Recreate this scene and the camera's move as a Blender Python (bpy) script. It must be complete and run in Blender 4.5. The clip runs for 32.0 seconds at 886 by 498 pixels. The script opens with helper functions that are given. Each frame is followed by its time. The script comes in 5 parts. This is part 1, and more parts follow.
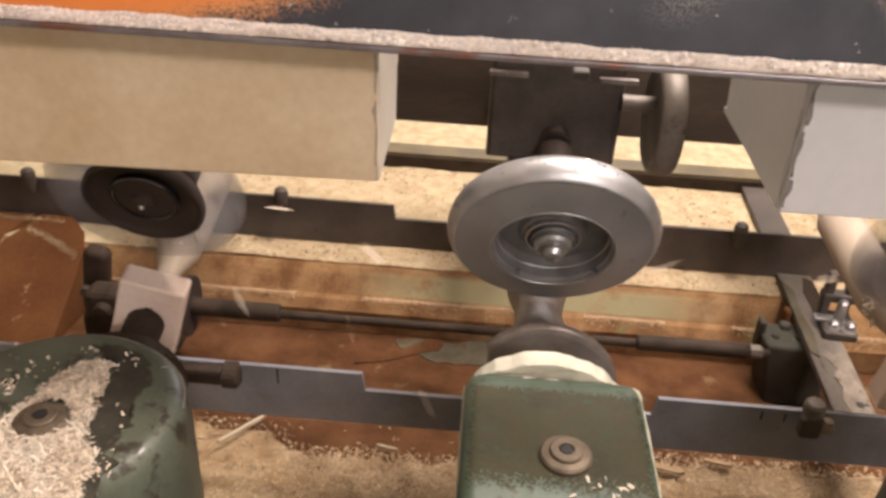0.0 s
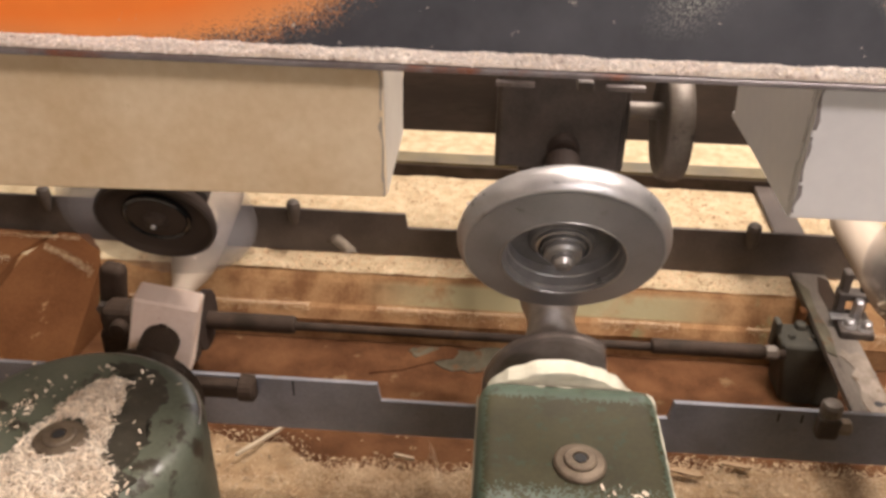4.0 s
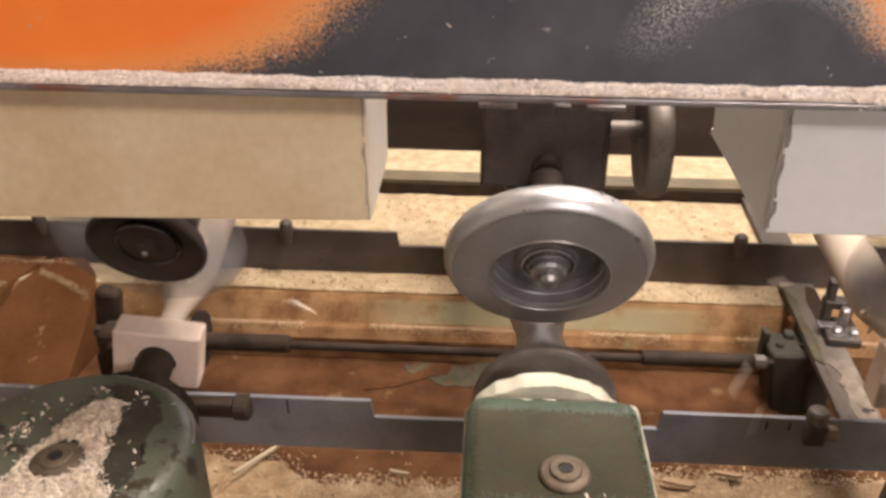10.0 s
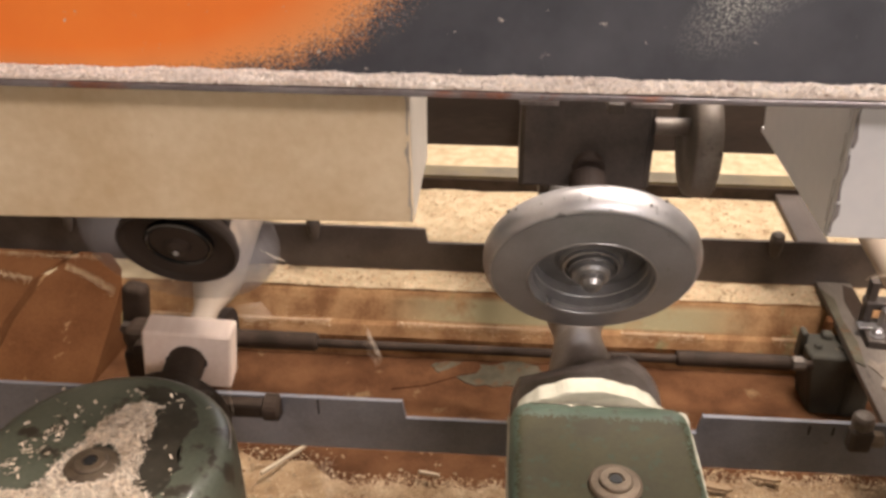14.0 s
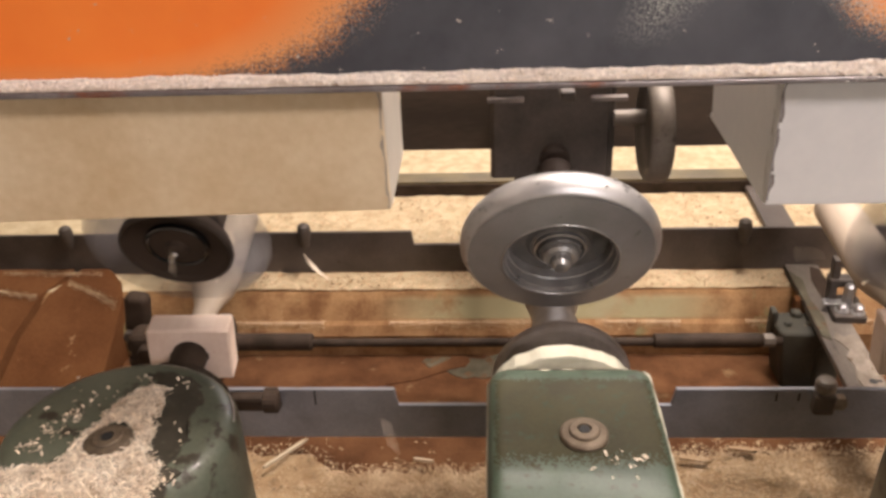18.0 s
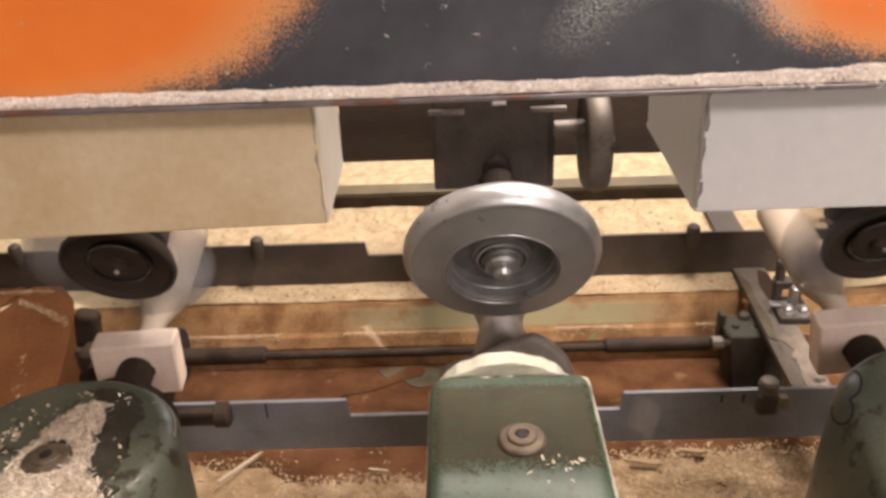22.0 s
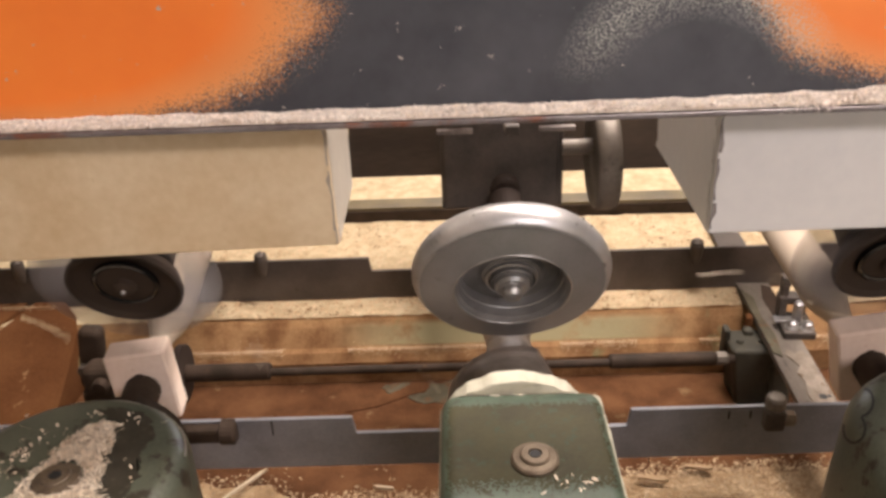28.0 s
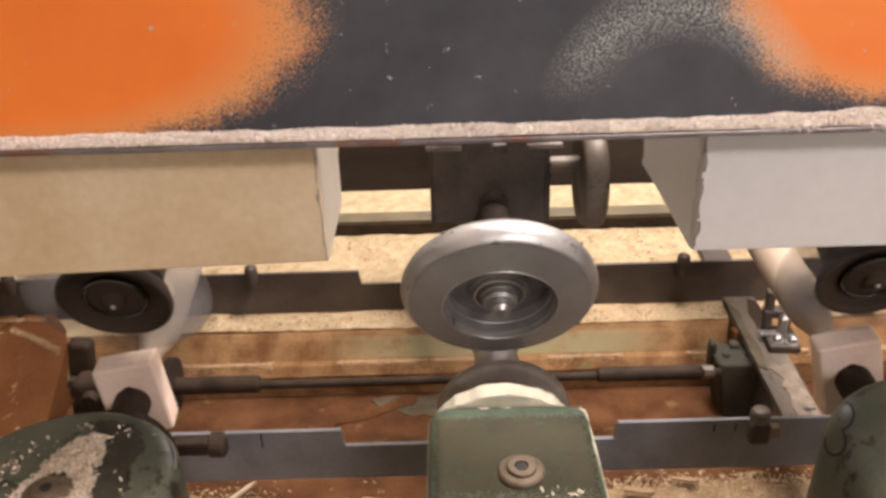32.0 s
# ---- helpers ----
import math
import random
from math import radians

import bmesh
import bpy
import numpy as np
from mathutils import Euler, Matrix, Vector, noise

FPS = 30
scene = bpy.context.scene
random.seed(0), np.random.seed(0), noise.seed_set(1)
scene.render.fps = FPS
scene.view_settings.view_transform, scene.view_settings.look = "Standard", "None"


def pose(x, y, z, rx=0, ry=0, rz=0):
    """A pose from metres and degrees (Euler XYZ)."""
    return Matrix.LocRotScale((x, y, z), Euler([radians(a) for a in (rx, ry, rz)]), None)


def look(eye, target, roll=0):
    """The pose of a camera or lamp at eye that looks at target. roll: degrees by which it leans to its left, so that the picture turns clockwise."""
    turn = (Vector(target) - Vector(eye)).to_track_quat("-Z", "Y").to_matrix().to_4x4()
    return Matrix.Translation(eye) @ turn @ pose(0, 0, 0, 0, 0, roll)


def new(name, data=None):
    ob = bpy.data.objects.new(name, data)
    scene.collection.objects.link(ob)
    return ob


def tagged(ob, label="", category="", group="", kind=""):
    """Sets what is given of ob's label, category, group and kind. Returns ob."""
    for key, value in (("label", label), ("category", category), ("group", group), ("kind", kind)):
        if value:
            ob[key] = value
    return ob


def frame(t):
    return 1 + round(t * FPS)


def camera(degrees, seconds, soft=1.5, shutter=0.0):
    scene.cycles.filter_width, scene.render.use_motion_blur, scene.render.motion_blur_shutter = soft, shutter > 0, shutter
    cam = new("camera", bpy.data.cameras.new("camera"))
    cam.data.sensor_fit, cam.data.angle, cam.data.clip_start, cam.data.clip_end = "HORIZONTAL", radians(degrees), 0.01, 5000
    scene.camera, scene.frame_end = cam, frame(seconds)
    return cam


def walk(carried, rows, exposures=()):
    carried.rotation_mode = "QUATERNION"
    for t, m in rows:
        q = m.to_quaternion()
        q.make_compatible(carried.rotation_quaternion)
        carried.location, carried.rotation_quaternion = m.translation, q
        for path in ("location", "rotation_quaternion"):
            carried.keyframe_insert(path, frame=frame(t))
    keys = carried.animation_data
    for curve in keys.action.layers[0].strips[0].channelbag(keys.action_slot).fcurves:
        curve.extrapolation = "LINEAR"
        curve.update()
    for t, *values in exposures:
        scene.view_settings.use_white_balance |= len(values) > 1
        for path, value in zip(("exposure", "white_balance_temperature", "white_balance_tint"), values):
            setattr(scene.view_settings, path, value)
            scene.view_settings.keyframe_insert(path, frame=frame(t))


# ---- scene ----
from mathutils.bvhtree import BVHTree

cam = camera(54.2, 32.0, 3.1, 0.9)
PATH = [
    (0, (0.072, -0.038, 1.651), (0.009, 1.675, 0.62), 3.4),
    (0.5, (0.084, -0.038, 1.653), (0.016, 1.674, 0.622), 2.8),
    (1, (0.085, -0.038, 1.654), (0.021, 1.674, 0.623), 2.4),
    (1.5, (0.082, -0.037, 1.655), (-0.015, 1.677, 0.629), 1.6),
    (2, (0.081, -0.039, 1.66), (-0.014, 1.676, 0.636), 1.8),
    (2.5, (0.082, -0.036, 1.658), (-0.018, 1.678, 0.632), 1.6),
    (3, (0.079, -0.035, 1.658), (-0.022, 1.679, 0.632), 1.4),
    (3.5, (0.076, -0.037, 1.657), (-0.023, 1.678, 0.632), 1.4),
    (5.5, (0.077, -0.04, 1.66), (-0.021, 1.681, 0.645), 1.3),
    (6, (0.08, -0.049, 1.66), (-0.021, 1.672, 0.647), 1.1),
    (6.5, (0.086, -0.049, 1.658), (-0.016, 1.674, 0.647), 0.7),
    (7, (0.087, -0.052, 1.664), (-0.015, 1.672, 0.656), 0.6),
    (7.5, (0.087, -0.056, 1.665), (-0.015, 1.674, 0.666), 0.5),
    (8, (0.083, -0.052, 1.666), (-0.014, 1.68, 0.671), 0.6),
    (8.5, (0.08, -0.047, 1.663), (-0.021, 1.685, 0.668), 0.5),
    (9, (0.083, -0.048, 1.663), (-0.018, 1.685, 0.668), 0.6),
    (9.5, (0.087, -0.051, 1.665), (-0.009, 1.68, 0.669), 0.5),
    (10, (0.087, -0.052, 1.668), (-0.008, 1.683, 0.677), 0.3),
    (10.5, (0.082, -0.048, 1.667), (-0.012, 1.69, 0.681), 0.5),
    (11, (0.079, -0.045, 1.665), (-0.02, 1.691, 0.677), 0.6),
    (11.5, (0.076, -0.041, 1.663), (-0.026, 1.694, 0.673), 0.7),
    (12, (0.076, -0.04, 1.663), (-0.03, 1.692, 0.669), 0.6),
    (12.5, (0.086, -0.041, 1.664), (-0.042, 1.69, 0.671), -0.8),
    (13, (0.076, -0.034, 1.661), (-0.044, 1.698, 0.668), -0.5),
    (13.5, (0.066, -0.029, 1.659), (-0.063, 1.7, 0.661), -0.3),
    (14, (0.063, -0.031, 1.662), (-0.066, 1.694, 0.657), -0.0),
    (14.5, (0.071, -0.033, 1.66), (-0.065, 1.688, 0.651), -0.2),
    (15, (0.081, -0.032, 1.658), (-0.048, 1.687, 0.644), -0.3),
    (15.5, (0.086, -0.031, 1.658), (-0.039, 1.688, 0.644), -0.7),
    (17.5, (0.078, -0.107, 1.673), (-0.019, 1.647, 0.716), -1.8),
    (18, (0.082, -0.104, 1.668), (-0.034, 1.643, 0.702), -2.4),
    (18.5, (0.094, -0.104, 1.669), (-0.014, 1.646, 0.707), -2.5),
    (19, (0.104, -0.111, 1.67), (0.007, 1.641, 0.711), -2.7),
    (19.5, (0.115, -0.113, 1.669), (0.048, 1.642, 0.712), -2.5),
    (20, (0.118, -0.12, 1.674), (0.075, 1.637, 0.719), -2.4),
    (20.5, (0.114, -0.117, 1.672), (0.069, 1.641, 0.719), -2.6),
    (21, (0.116, -0.116, 1.672), (0.07, 1.642, 0.721), -2.6),
    (21.5, (0.115, -0.114, 1.671), (0.071, 1.645, 0.721), -2.6),
    (22, (0.109, -0.111, 1.671), (0.064, 1.649, 0.723), -2.4),
    (22.5, (0.105, -0.105, 1.67), (0.059, 1.656, 0.723), -2.1),
    (23, (0.102, -0.098, 1.671), (0.057, 1.663, 0.725), -1.8),
    (23.5, (0.101, -0.098, 1.671), (0.059, 1.664, 0.726), -1.8),
    (24, (0.098, -0.096, 1.669), (0.058, 1.667, 0.727), -1.8),
    (24.5, (0.102, -0.099, 1.67), (0.066, 1.666, 0.73), -1.9),
    (25, (0.105, -0.103, 1.672), (0.07, 1.663, 0.734), -2.0),
    (25.5, (0.102, -0.106, 1.675), (0.066, 1.662, 0.739), -1.9),
    (27.5, (0.098, -0.105, 1.674), (0.062, 1.667, 0.746), -2.0),
    (28, (0.096, -0.108, 1.676), (0.061, 1.666, 0.752), -2.3),
    (28.5, (0.095, -0.104, 1.676), (0.063, 1.67, 0.754), -2.3),
    (29, (0.097, -0.106, 1.677), (0.067, 1.67, 0.757), -2.1),
    (29.5, (0.101, -0.107, 1.676), (0.075, 1.668, 0.754), -2.0),
    (30, (0.101, -0.114, 1.68), (0.076, 1.659, 0.757), -1.9),
    (30.5, (0.098, -0.12, 1.681), (0.075, 1.657, 0.764), -1.9),
    (31, (0.098, -0.124, 1.685), (0.076, 1.657, 0.775), -2.0),
    (31.5, (0.096, -0.119, 1.684), (0.08, 1.665, 0.782), -1.9),
    (32, (0.098, -0.117, 1.683), (0.086, 1.669, 0.784), -1.8),
]
walk(cam, [(t, look(eye, target, roll)) for t, eye, target, roll in PATH])

# ---------------------------------------------------------------- light
world = bpy.data.worlds.new("workshop_air")
scene.world = world
world.use_nodes = True
wn = world.node_tree.nodes
sky = wn.new("ShaderNodeTexSky")
sky.sky_type, sky.sun_disc = "NISHITA", False
sky.sun_elevation, sky.sun_rotation = radians(42), radians(10)
wn["Background"].inputs["Strength"].default_value = 0.1
world.node_tree.links.new(sky.outputs["Color"], wn["Background"].inputs["Color"])


def area(name, at, target, sx, sy, watts, colour):
    data = bpy.data.lights.new(name, "AREA")
    data.shape, data.size, data.size_y, data.energy, data.color = "RECTANGLE", sx, sy, watts, colour
    ob = new(name, data)
    ob.matrix_world = look(at, target)
    return ob


# Fill lamp added at the back; its window is invented.
area("window_daylight", (0.5, 3.42, 2.15), (0.3, 1.0, 0.9), 1.5, 1.2, 15.0, (1.0, 0.92, 0.90))
area("tube_light_overhead", (0.66, 1.00, 2.92), (0.62, 0.95, 0.9), 1.2, 0.10, 85.0, (1.0, 0.86, 0.775))
# Fill lamp added to brighten the bed behind the dark beam.
area("tube_light_back", (0.3, 1.80, 2.92), (0.25, 1.45, 0.9), 1.5, 0.25, 22.0, (1.0, 0.87, 0.78))
# Fill lamp added in front; its window is invented too.
area("window_daylight_front", (1.1, -2.14, 1.80), (0.3, 0.6, 1.25), 1.7, 1.1, 8.0, (1.0, 0.93, 0.92))
area("tube_light_front", (1.2, -1.90, 2.92), (0.4, 0.5, 1.3), 1.5, 0.10, 43.0, (1.0, 0.89, 0.88))

# ---------------------------------------------------------------- materials


def material(name, dark, light, rough=0.6, metal=0.0, scale=40.0, fine=400.0, bump=0.15, spots=None, spot_at=0.62, spot_scale=60.0, coat=0.0, island=0.0, stretch=(1, 1, 1), spec=0.5):
    """Two scales of noise between two colours, optional spots of a third colour, fine relief."""
    m = bpy.data.materials.new(name)
    m.use_nodes = True
    n, l = m.node_tree.nodes, m.node_tree.links
    b = n["Principled BSDF"]
    co = n.new("ShaderNodeTexCoord")
    mp = n.new("ShaderNodeMapping")
    mp.inputs["Scale"].default_value = stretch
    l.new(co.outputs["Object"], mp.inputs["Vector"])
    big, small = n.new("ShaderNodeTexNoise"), n.new("ShaderNodeTexNoise")
    for t, s in ((big, scale), (small, fine)):
        t.inputs["Scale"].default_value, t.inputs["Detail"].default_value = s, 5.0
        l.new(mp.outputs["Vector"], t.inputs["Vector"])
    add = n.new("ShaderNodeMath")
    add.operation = "MULTIPLY_ADD"
    add.inputs[1].default_value = 0.35
    l.new(small.outputs["Fac"], add.inputs[0])
    l.new(big.outputs["Fac"], add.inputs[2])
    ramp = n.new("ShaderNodeValToRGB")
    ramp.color_ramp.elements[0].position, ramp.color_ramp.elements[1].position = 0.48, 0.88
    ramp.color_ramp.elements[0].color, ramp.color_ramp.elements[1].color = (*dark, 1), (*light, 1)
    l.new(add.outputs[0], ramp.inputs["Fac"])
    out = ramp.outputs["Color"]
    if spots:
        sp = n.new("ShaderNodeTexNoise")
        sp.inputs["Scale"].default_value, sp.inputs["Detail"].default_value, sp.inputs["Roughness"].default_value = spot_scale, 8.0, 0.65
        l.new(mp.outputs["Vector"], sp.inputs["Vector"])
        r2 = n.new("ShaderNodeValToRGB")
        r2.color_ramp.elements[0].position, r2.color_ramp.elements[1].position = spot_at, spot_at + 0.06
        l.new(sp.outputs["Fac"], r2.inputs["Fac"])
        mx = n.new("ShaderNodeMix")
        mx.data_type = "RGBA"
        l.new(r2.outputs["Color"], mx.inputs["Factor"])
        l.new(out, mx.inputs["A"])
        mx.inputs["B"].default_value = (*spots, 1)
        out = mx.outputs["Result"]
    if island:
        g = n.new("ShaderNodeNewGeometry")
        hv = n.new("ShaderNodeHueSaturation")
        ma = n.new("ShaderNodeMapRange")
        ma.inputs["To Min"].default_value, ma.inputs["To Max"].default_value = 1 - island, 1 + island * 0.6
        l.new(g.outputs["Random Per Island"], ma.inputs["Value"])
        l.new(ma.outputs["Result"], hv.inputs["Value"])
        l.new(out, hv.inputs["Color"])
        out = hv.outputs["Color"]
    l.new(out, b.inputs["Base Color"])
    rr = n.new("ShaderNodeMapRange")
    rr.inputs["To Min"].default_value, rr.inputs["To Max"].default_value = max(rough - 0.1, 0.03), min(rough + 0.15, 1.0)
    l.new(big.outputs["Fac"], rr.inputs["Value"])
    l.new(rr.outputs["Result"], b.inputs["Roughness"])
    b.inputs["Metallic"].default_value = metal
    b.inputs["Coat Weight"].default_value = coat
    b.inputs["Specular IOR Level"].default_value = spec
    if bump:
        bu = n.new("ShaderNodeBump")
        bu.inputs["Strength"].default_value, bu.inputs["Distance"].default_value = bump, 0.002
        l.new(add.outputs[0], bu.inputs["Height"])
        l.new(bu.outputs["Normal"], b.inputs["Normal"])
    return m


STEEL = material("worn_steel", (0.30, 0.29, 0.29), (0.52, 0.51, 0.50), 0.36, 0.9, 30, 500, 0.06, (0.16, 0.14, 0.13), 0.66, 45)
WHEEL = material("polished_cast_steel", (0.40, 0.395, 0.40), (0.60, 0.59, 0.59), 0.38, 0.75, 25, 600, 0.06, (0.22, 0.21, 0.205), 0.62, 90)
# Darker copy of the wheel steel: the face's shade is in its colour.
FACE = material("shaded_steel_face", (0.20, 0.193, 0.19), (0.285, 0.275, 0.27), 0.40, 0.4, 20, 500, 0.06, (0.15, 0.14, 0.135), 0.64, 60)
DISH = material("dark_steel", (0.125, 0.117, 0.110), (0.22, 0.208, 0.197), 0.46, 0.55, 40, 500, 0.05)
CUP = material("turned_recess_steel", (0.29, 0.28, 0.27), (0.43, 0.415, 0.405), 0.30, 0.7, 40, 500, 0.04)
RAIL = material("grey_steel_bar", (0.154, 0.158, 0.178), (0.251, 0.256, 0.284), 0.5, 0.35, 14, 300, 0.05, (0.15, 0.12, 0.10), 0.66, 20)
RAIL2 = material("brown_steel_bar", (0.062, 0.049, 0.042), (0.115, 0.094, 0.082), 0.55, 0.3, 14, 300, 0.06, (0.06, 0.042, 0.03), 0.64, 22)
SCRAPED = material("scraped_grey_brown_steel", (0.085, 0.070, 0.057), (0.20, 0.172, 0.145), 0.5, 0.3, 16, 300, 0.08, (0.07, 0.055, 0.045), 0.60, 26, stretch=(1, 0.3, 1))
BLACK = material("blackened_iron", (0.048, 0.038, 0.032), (0.100, 0.081, 0.068), 0.55, 0.3, 30, 300, 0.12, (0.12, 0.08, 0.05), 0.70, 70)
DARKWOOD = material("dark_stained_plank", (0.046, 0.034, 0.026), (0.105, 0.078, 0.058), 0.7, 0.0, 12, 200, 0.15, (0.13, 0.09, 0.06), 0.7, 50, stretch=(0.2, 1, 1))
GLOSS = material("oiled_bright_steel", (0.05, 0.047, 0.045), (0.10, 0.095, 0.09), 0.14, 0.9, 40, 500, 0.02)
# Greasy black iron; also colours the painted shade strip of the slide.
NOSE = material("greasy_iron_and_shade", (0.022, 0.015, 0.010), (0.050, 0.034, 0.025), 0.65, 0.0, 30, 300, 0.15, (0.07, 0.042, 0.024), 0.64, 40, spec=0.14)
WASHER = material("dull_brown_steel", (0.11, 0.083, 0.058), (0.21, 0.165, 0.12), 0.5, 0.5, 60, 500, 0.1)
PATTERN = material("brown_patinated_iron", (0.18, 0.15, 0.133), (0.375, 0.323, 0.285), 0.40, 0.4, 25, 300, 0.08)
GREEN = material("green_machine_paint", (0.042, 0.062, 0.042), (0.080, 0.114, 0.082), 0.36, 0.0, 16, 300, 0.10, (0.040, 0.040, 0.024), 0.57, 120, coat=0.08)
GREEN2 = material("dark_green_machine_paint", (0.075, 0.087, 0.063), (0.14, 0.155, 0.115), 0.42, 0.0, 14, 260, 0.08, (0.040, 0.033, 0.022), 0.56, 34, coat=0.15)
OILBLACK = material("oil_soaked_black_iron", (0.026, 0.018, 0.015), (0.052, 0.038, 0.031), 0.7, 0.0, 30, 300, 0.1, spec=0.2)
STAIN = material("oily_brown_film", (0.034, 0.031, 0.023), (0.068, 0.062, 0.047), 0.42, 0.0, 40, 300, 0.1, (0.10, 0.095, 0.07), 0.60, 130)
GREEN3 = material("blackish_green_paint", (0.024, 0.022, 0.015), (0.056, 0.052, 0.037), 0.65, 0.0, 18, 260, 0.15, (0.11, 0.08, 0.05), 0.64, 40)
CREAM = material("pale_cream_filler", (0.418, 0.4, 0.313), (0.557, 0.539, 0.444), 0.7, 0.0, 30, 200, 0.2)
PLASTIC = material("yellowed_white_plastic", (0.53, 0.39, 0.23), (0.70, 0.58, 0.40), 0.42, 0.0, 7, 110, 0.03, (0.52, 0.385, 0.23), 0.66, 30)
PLASTIC2 = material("milky_white_plastic", (0.60, 0.59, 0.585), (0.70, 0.68, 0.66), 0.42, 0.0, 5, 90, 0.03, (0.60, 0.56, 0.50), 0.72, 10)
PLASTIC3 = material("dull_grey_plastic", (0.36, 0.32, 0.27), (0.48, 0.44, 0.38), 0.42, 0.0, 12, 90, 0.03, (0.28, 0.23, 0.18), 0.62, 24)
# Darker brown-green that paints the hood's shade on the centre housing.
SHADEBAND = material("brown_shade_paint", (0.036, 0.033, 0.016), (0.066, 0.061, 0.031), 0.6, 0.0, 18, 300, 0.1, (0.046, 0.060, 0.038), 0.56, 110, spec=0.25)
SHABBY = material("grey_green_worn_metal", (0.060, 0.052, 0.034), (0.125, 0.112, 0.078), 0.6, 0.1, 30, 300, 0.15, (0.11, 0.06, 0.03), 0.55, 45, spec=0.2)
LIP = material("worn_grey_edge", (0.11, 0.092, 0.092), (0.21, 0.19, 0.19), 0.32, 0.3, 25, 200, 0.08, (0.19, 0.075, 0.045), 0.56, 9)
FAINT = material("grey_smear", (0.30, 0.26, 0.22), (0.42, 0.37, 0.31), 0.7, 0.0, 60, 300, 0.1)
GRIME = material("dark_grime", (0.13, 0.11, 0.105), (0.27, 0.24, 0.225), 0.8, 0.0, 60, 300, 0.2)
DUST = material("brown_wood_dust", (0.060, 0.024, 0.010), (0.140, 0.066, 0.030), 0.9, 0.0, 16, 260, 0.4, (0.19, 0.12, 0.063), 0.62, 13, spec=0.12)
GUSSET = material("orange_brown_dust", (0.082, 0.031, 0.011), (0.150, 0.066, 0.026), 0.9, 0.0, 8, 240, 0.35, (0.34, 0.21, 0.11), 0.64, 9, spec=0.12)
DUSTY_BED = material("dusty_green_bed", (0.16, 0.078, 0.034), (0.36, 0.215, 0.105), 0.85, 0.0, 22, 240, 0.4, (0.21, 0.18, 0.09), 0.60, 10, spec=0.12)
SAWDUST = material("fresh_sawdust", (0.40, 0.315, 0.195), (0.555, 0.462, 0.312), 0.95, 0.0, 40, 420, 0.6, (0.27, 0.185, 0.10), 0.63, 110, spec=0.12)
FLAKE = material("wood_flakes", (0.471, 0.323, 0.192), (0.663, 0.505, 0.341), 0.9, 0.0, 30, 300, 0.1, island=0.26, spec=0.12)
PALEFLAKE = material("pale_wood_flakes", (0.78, 0.65, 0.50), (0.90, 0.81, 0.68), 0.9, 0.0, 30, 300, 0.1, island=0.22, spec=0.12)
LEDGEDUST = material("settled_pale_dust", (0.80, 0.72, 0.66), (0.92, 0.86, 0.80), 0.9, 0.0, 30, 300, 0.2, (0.30, 0.21, 0.16), 0.62, 70, island=0.34, spec=0.12)
LEDGEBED = material("packed_pale_dust", (0.50, 0.42, 0.35), (0.72, 0.64, 0.56), 0.9, 0.0, 60, 420, 0.5, (0.26, 0.18, 0.13), 0.56, 120, spec=0.12)
CHIPS = material("heaped_wood_chips", (0.58, 0.455, 0.335), (0.80, 0.70, 0.575), 0.9, 0.0, 60, 400, 0.1, island=0.34, spec=0.12)
# Browner and darker than the sawdust on the bed.
TRAYDUST = material("brown_sawdust", (0.24, 0.152, 0.080), (0.42, 0.305, 0.185), 0.95, 0.0, 30, 380, 0.6, (0.19, 0.11, 0.055), 0.60, 60, spec=0.12)
PACKED = material("packed_grey_dust", (0.15, 0.122, 0.098), (0.28, 0.24, 0.20), 0.9, 0.0, 40, 300, 0.3, (0.14, 0.10, 0.07), 0.60, 70, spec=0.12)
DARKFLAKE = material("dark_bark_flakes", (0.15, 0.09, 0.045), (0.28, 0.18, 0.10), 0.9, 0.0, 30, 300, 0.1, island=0.4, spec=0.12)
BROWNFLAKE = material("brownish_flakes", (0.32, 0.22, 0.13), (0.52, 0.395, 0.26), 0.9, 0.0, 30, 300, 0.1, island=0.34, spec=0.12)
BEECH = material("pinkish_beech", (0.62, 0.47, 0.38), (0.78, 0.65, 0.56), 0.65, 0.0, 14, 160, 0.12, (0.54, 0.36, 0.27), 0.66, 60, stretch=(1, 0.15, 1))
TURNED = material("freshly_cut_beech", (0.36, 0.285, 0.22), (0.435, 0.37, 0.30), 0.6, 0.0, 12, 150, 0.06, stretch=(1, 0.2, 1))
PINE = material("pale_pine_board", (0.455, 0.364, 0.247), (0.533, 0.455, 0.338), 0.7, 0.0, 5, 80, 0.08, stretch=(0.15, 1, 1))
OLIVE = material("olive_steel_profile", (0.085, 0.066, 0.034), (0.165, 0.13, 0.07), 0.5, 0.2, 14, 200, 0.1)
# Unseen walls and floor, kept pale to bounce light onto the machine.
PLASTER = material("workshop_plaster", (0.64, 0.59, 0.52), (0.77, 0.72, 0.64), 0.9, 0.0, 3, 60, 0.2)
CONCRETE = material("concrete_floor", (0.29, 0.265, 0.24), (0.41, 0.38, 0.345), 0.85, 0.0, 3, 60, 0.2)
INK = material("black_marker", (0.012, 0.012, 0.013), (0.02, 0.02, 0.02), 0.6, 0.0, 20, 100, 0.0)
KNIFE = material("spinning_tool_steel", (0.055, 0.048, 0.050), (0.09, 0.081, 0.083), 0.6, 0.0, 20, 200, 0.0)
GLASS = bpy.data.materials.new("window_glass")
GLASS.use_nodes = True
GLASS.node_tree.nodes["Principled BSDF"].inputs["Transmission Weight"].default_value = 1.0
GLASS.node_tree.nodes["Principled BSDF"].inputs["Roughness"].default_value = 0.02


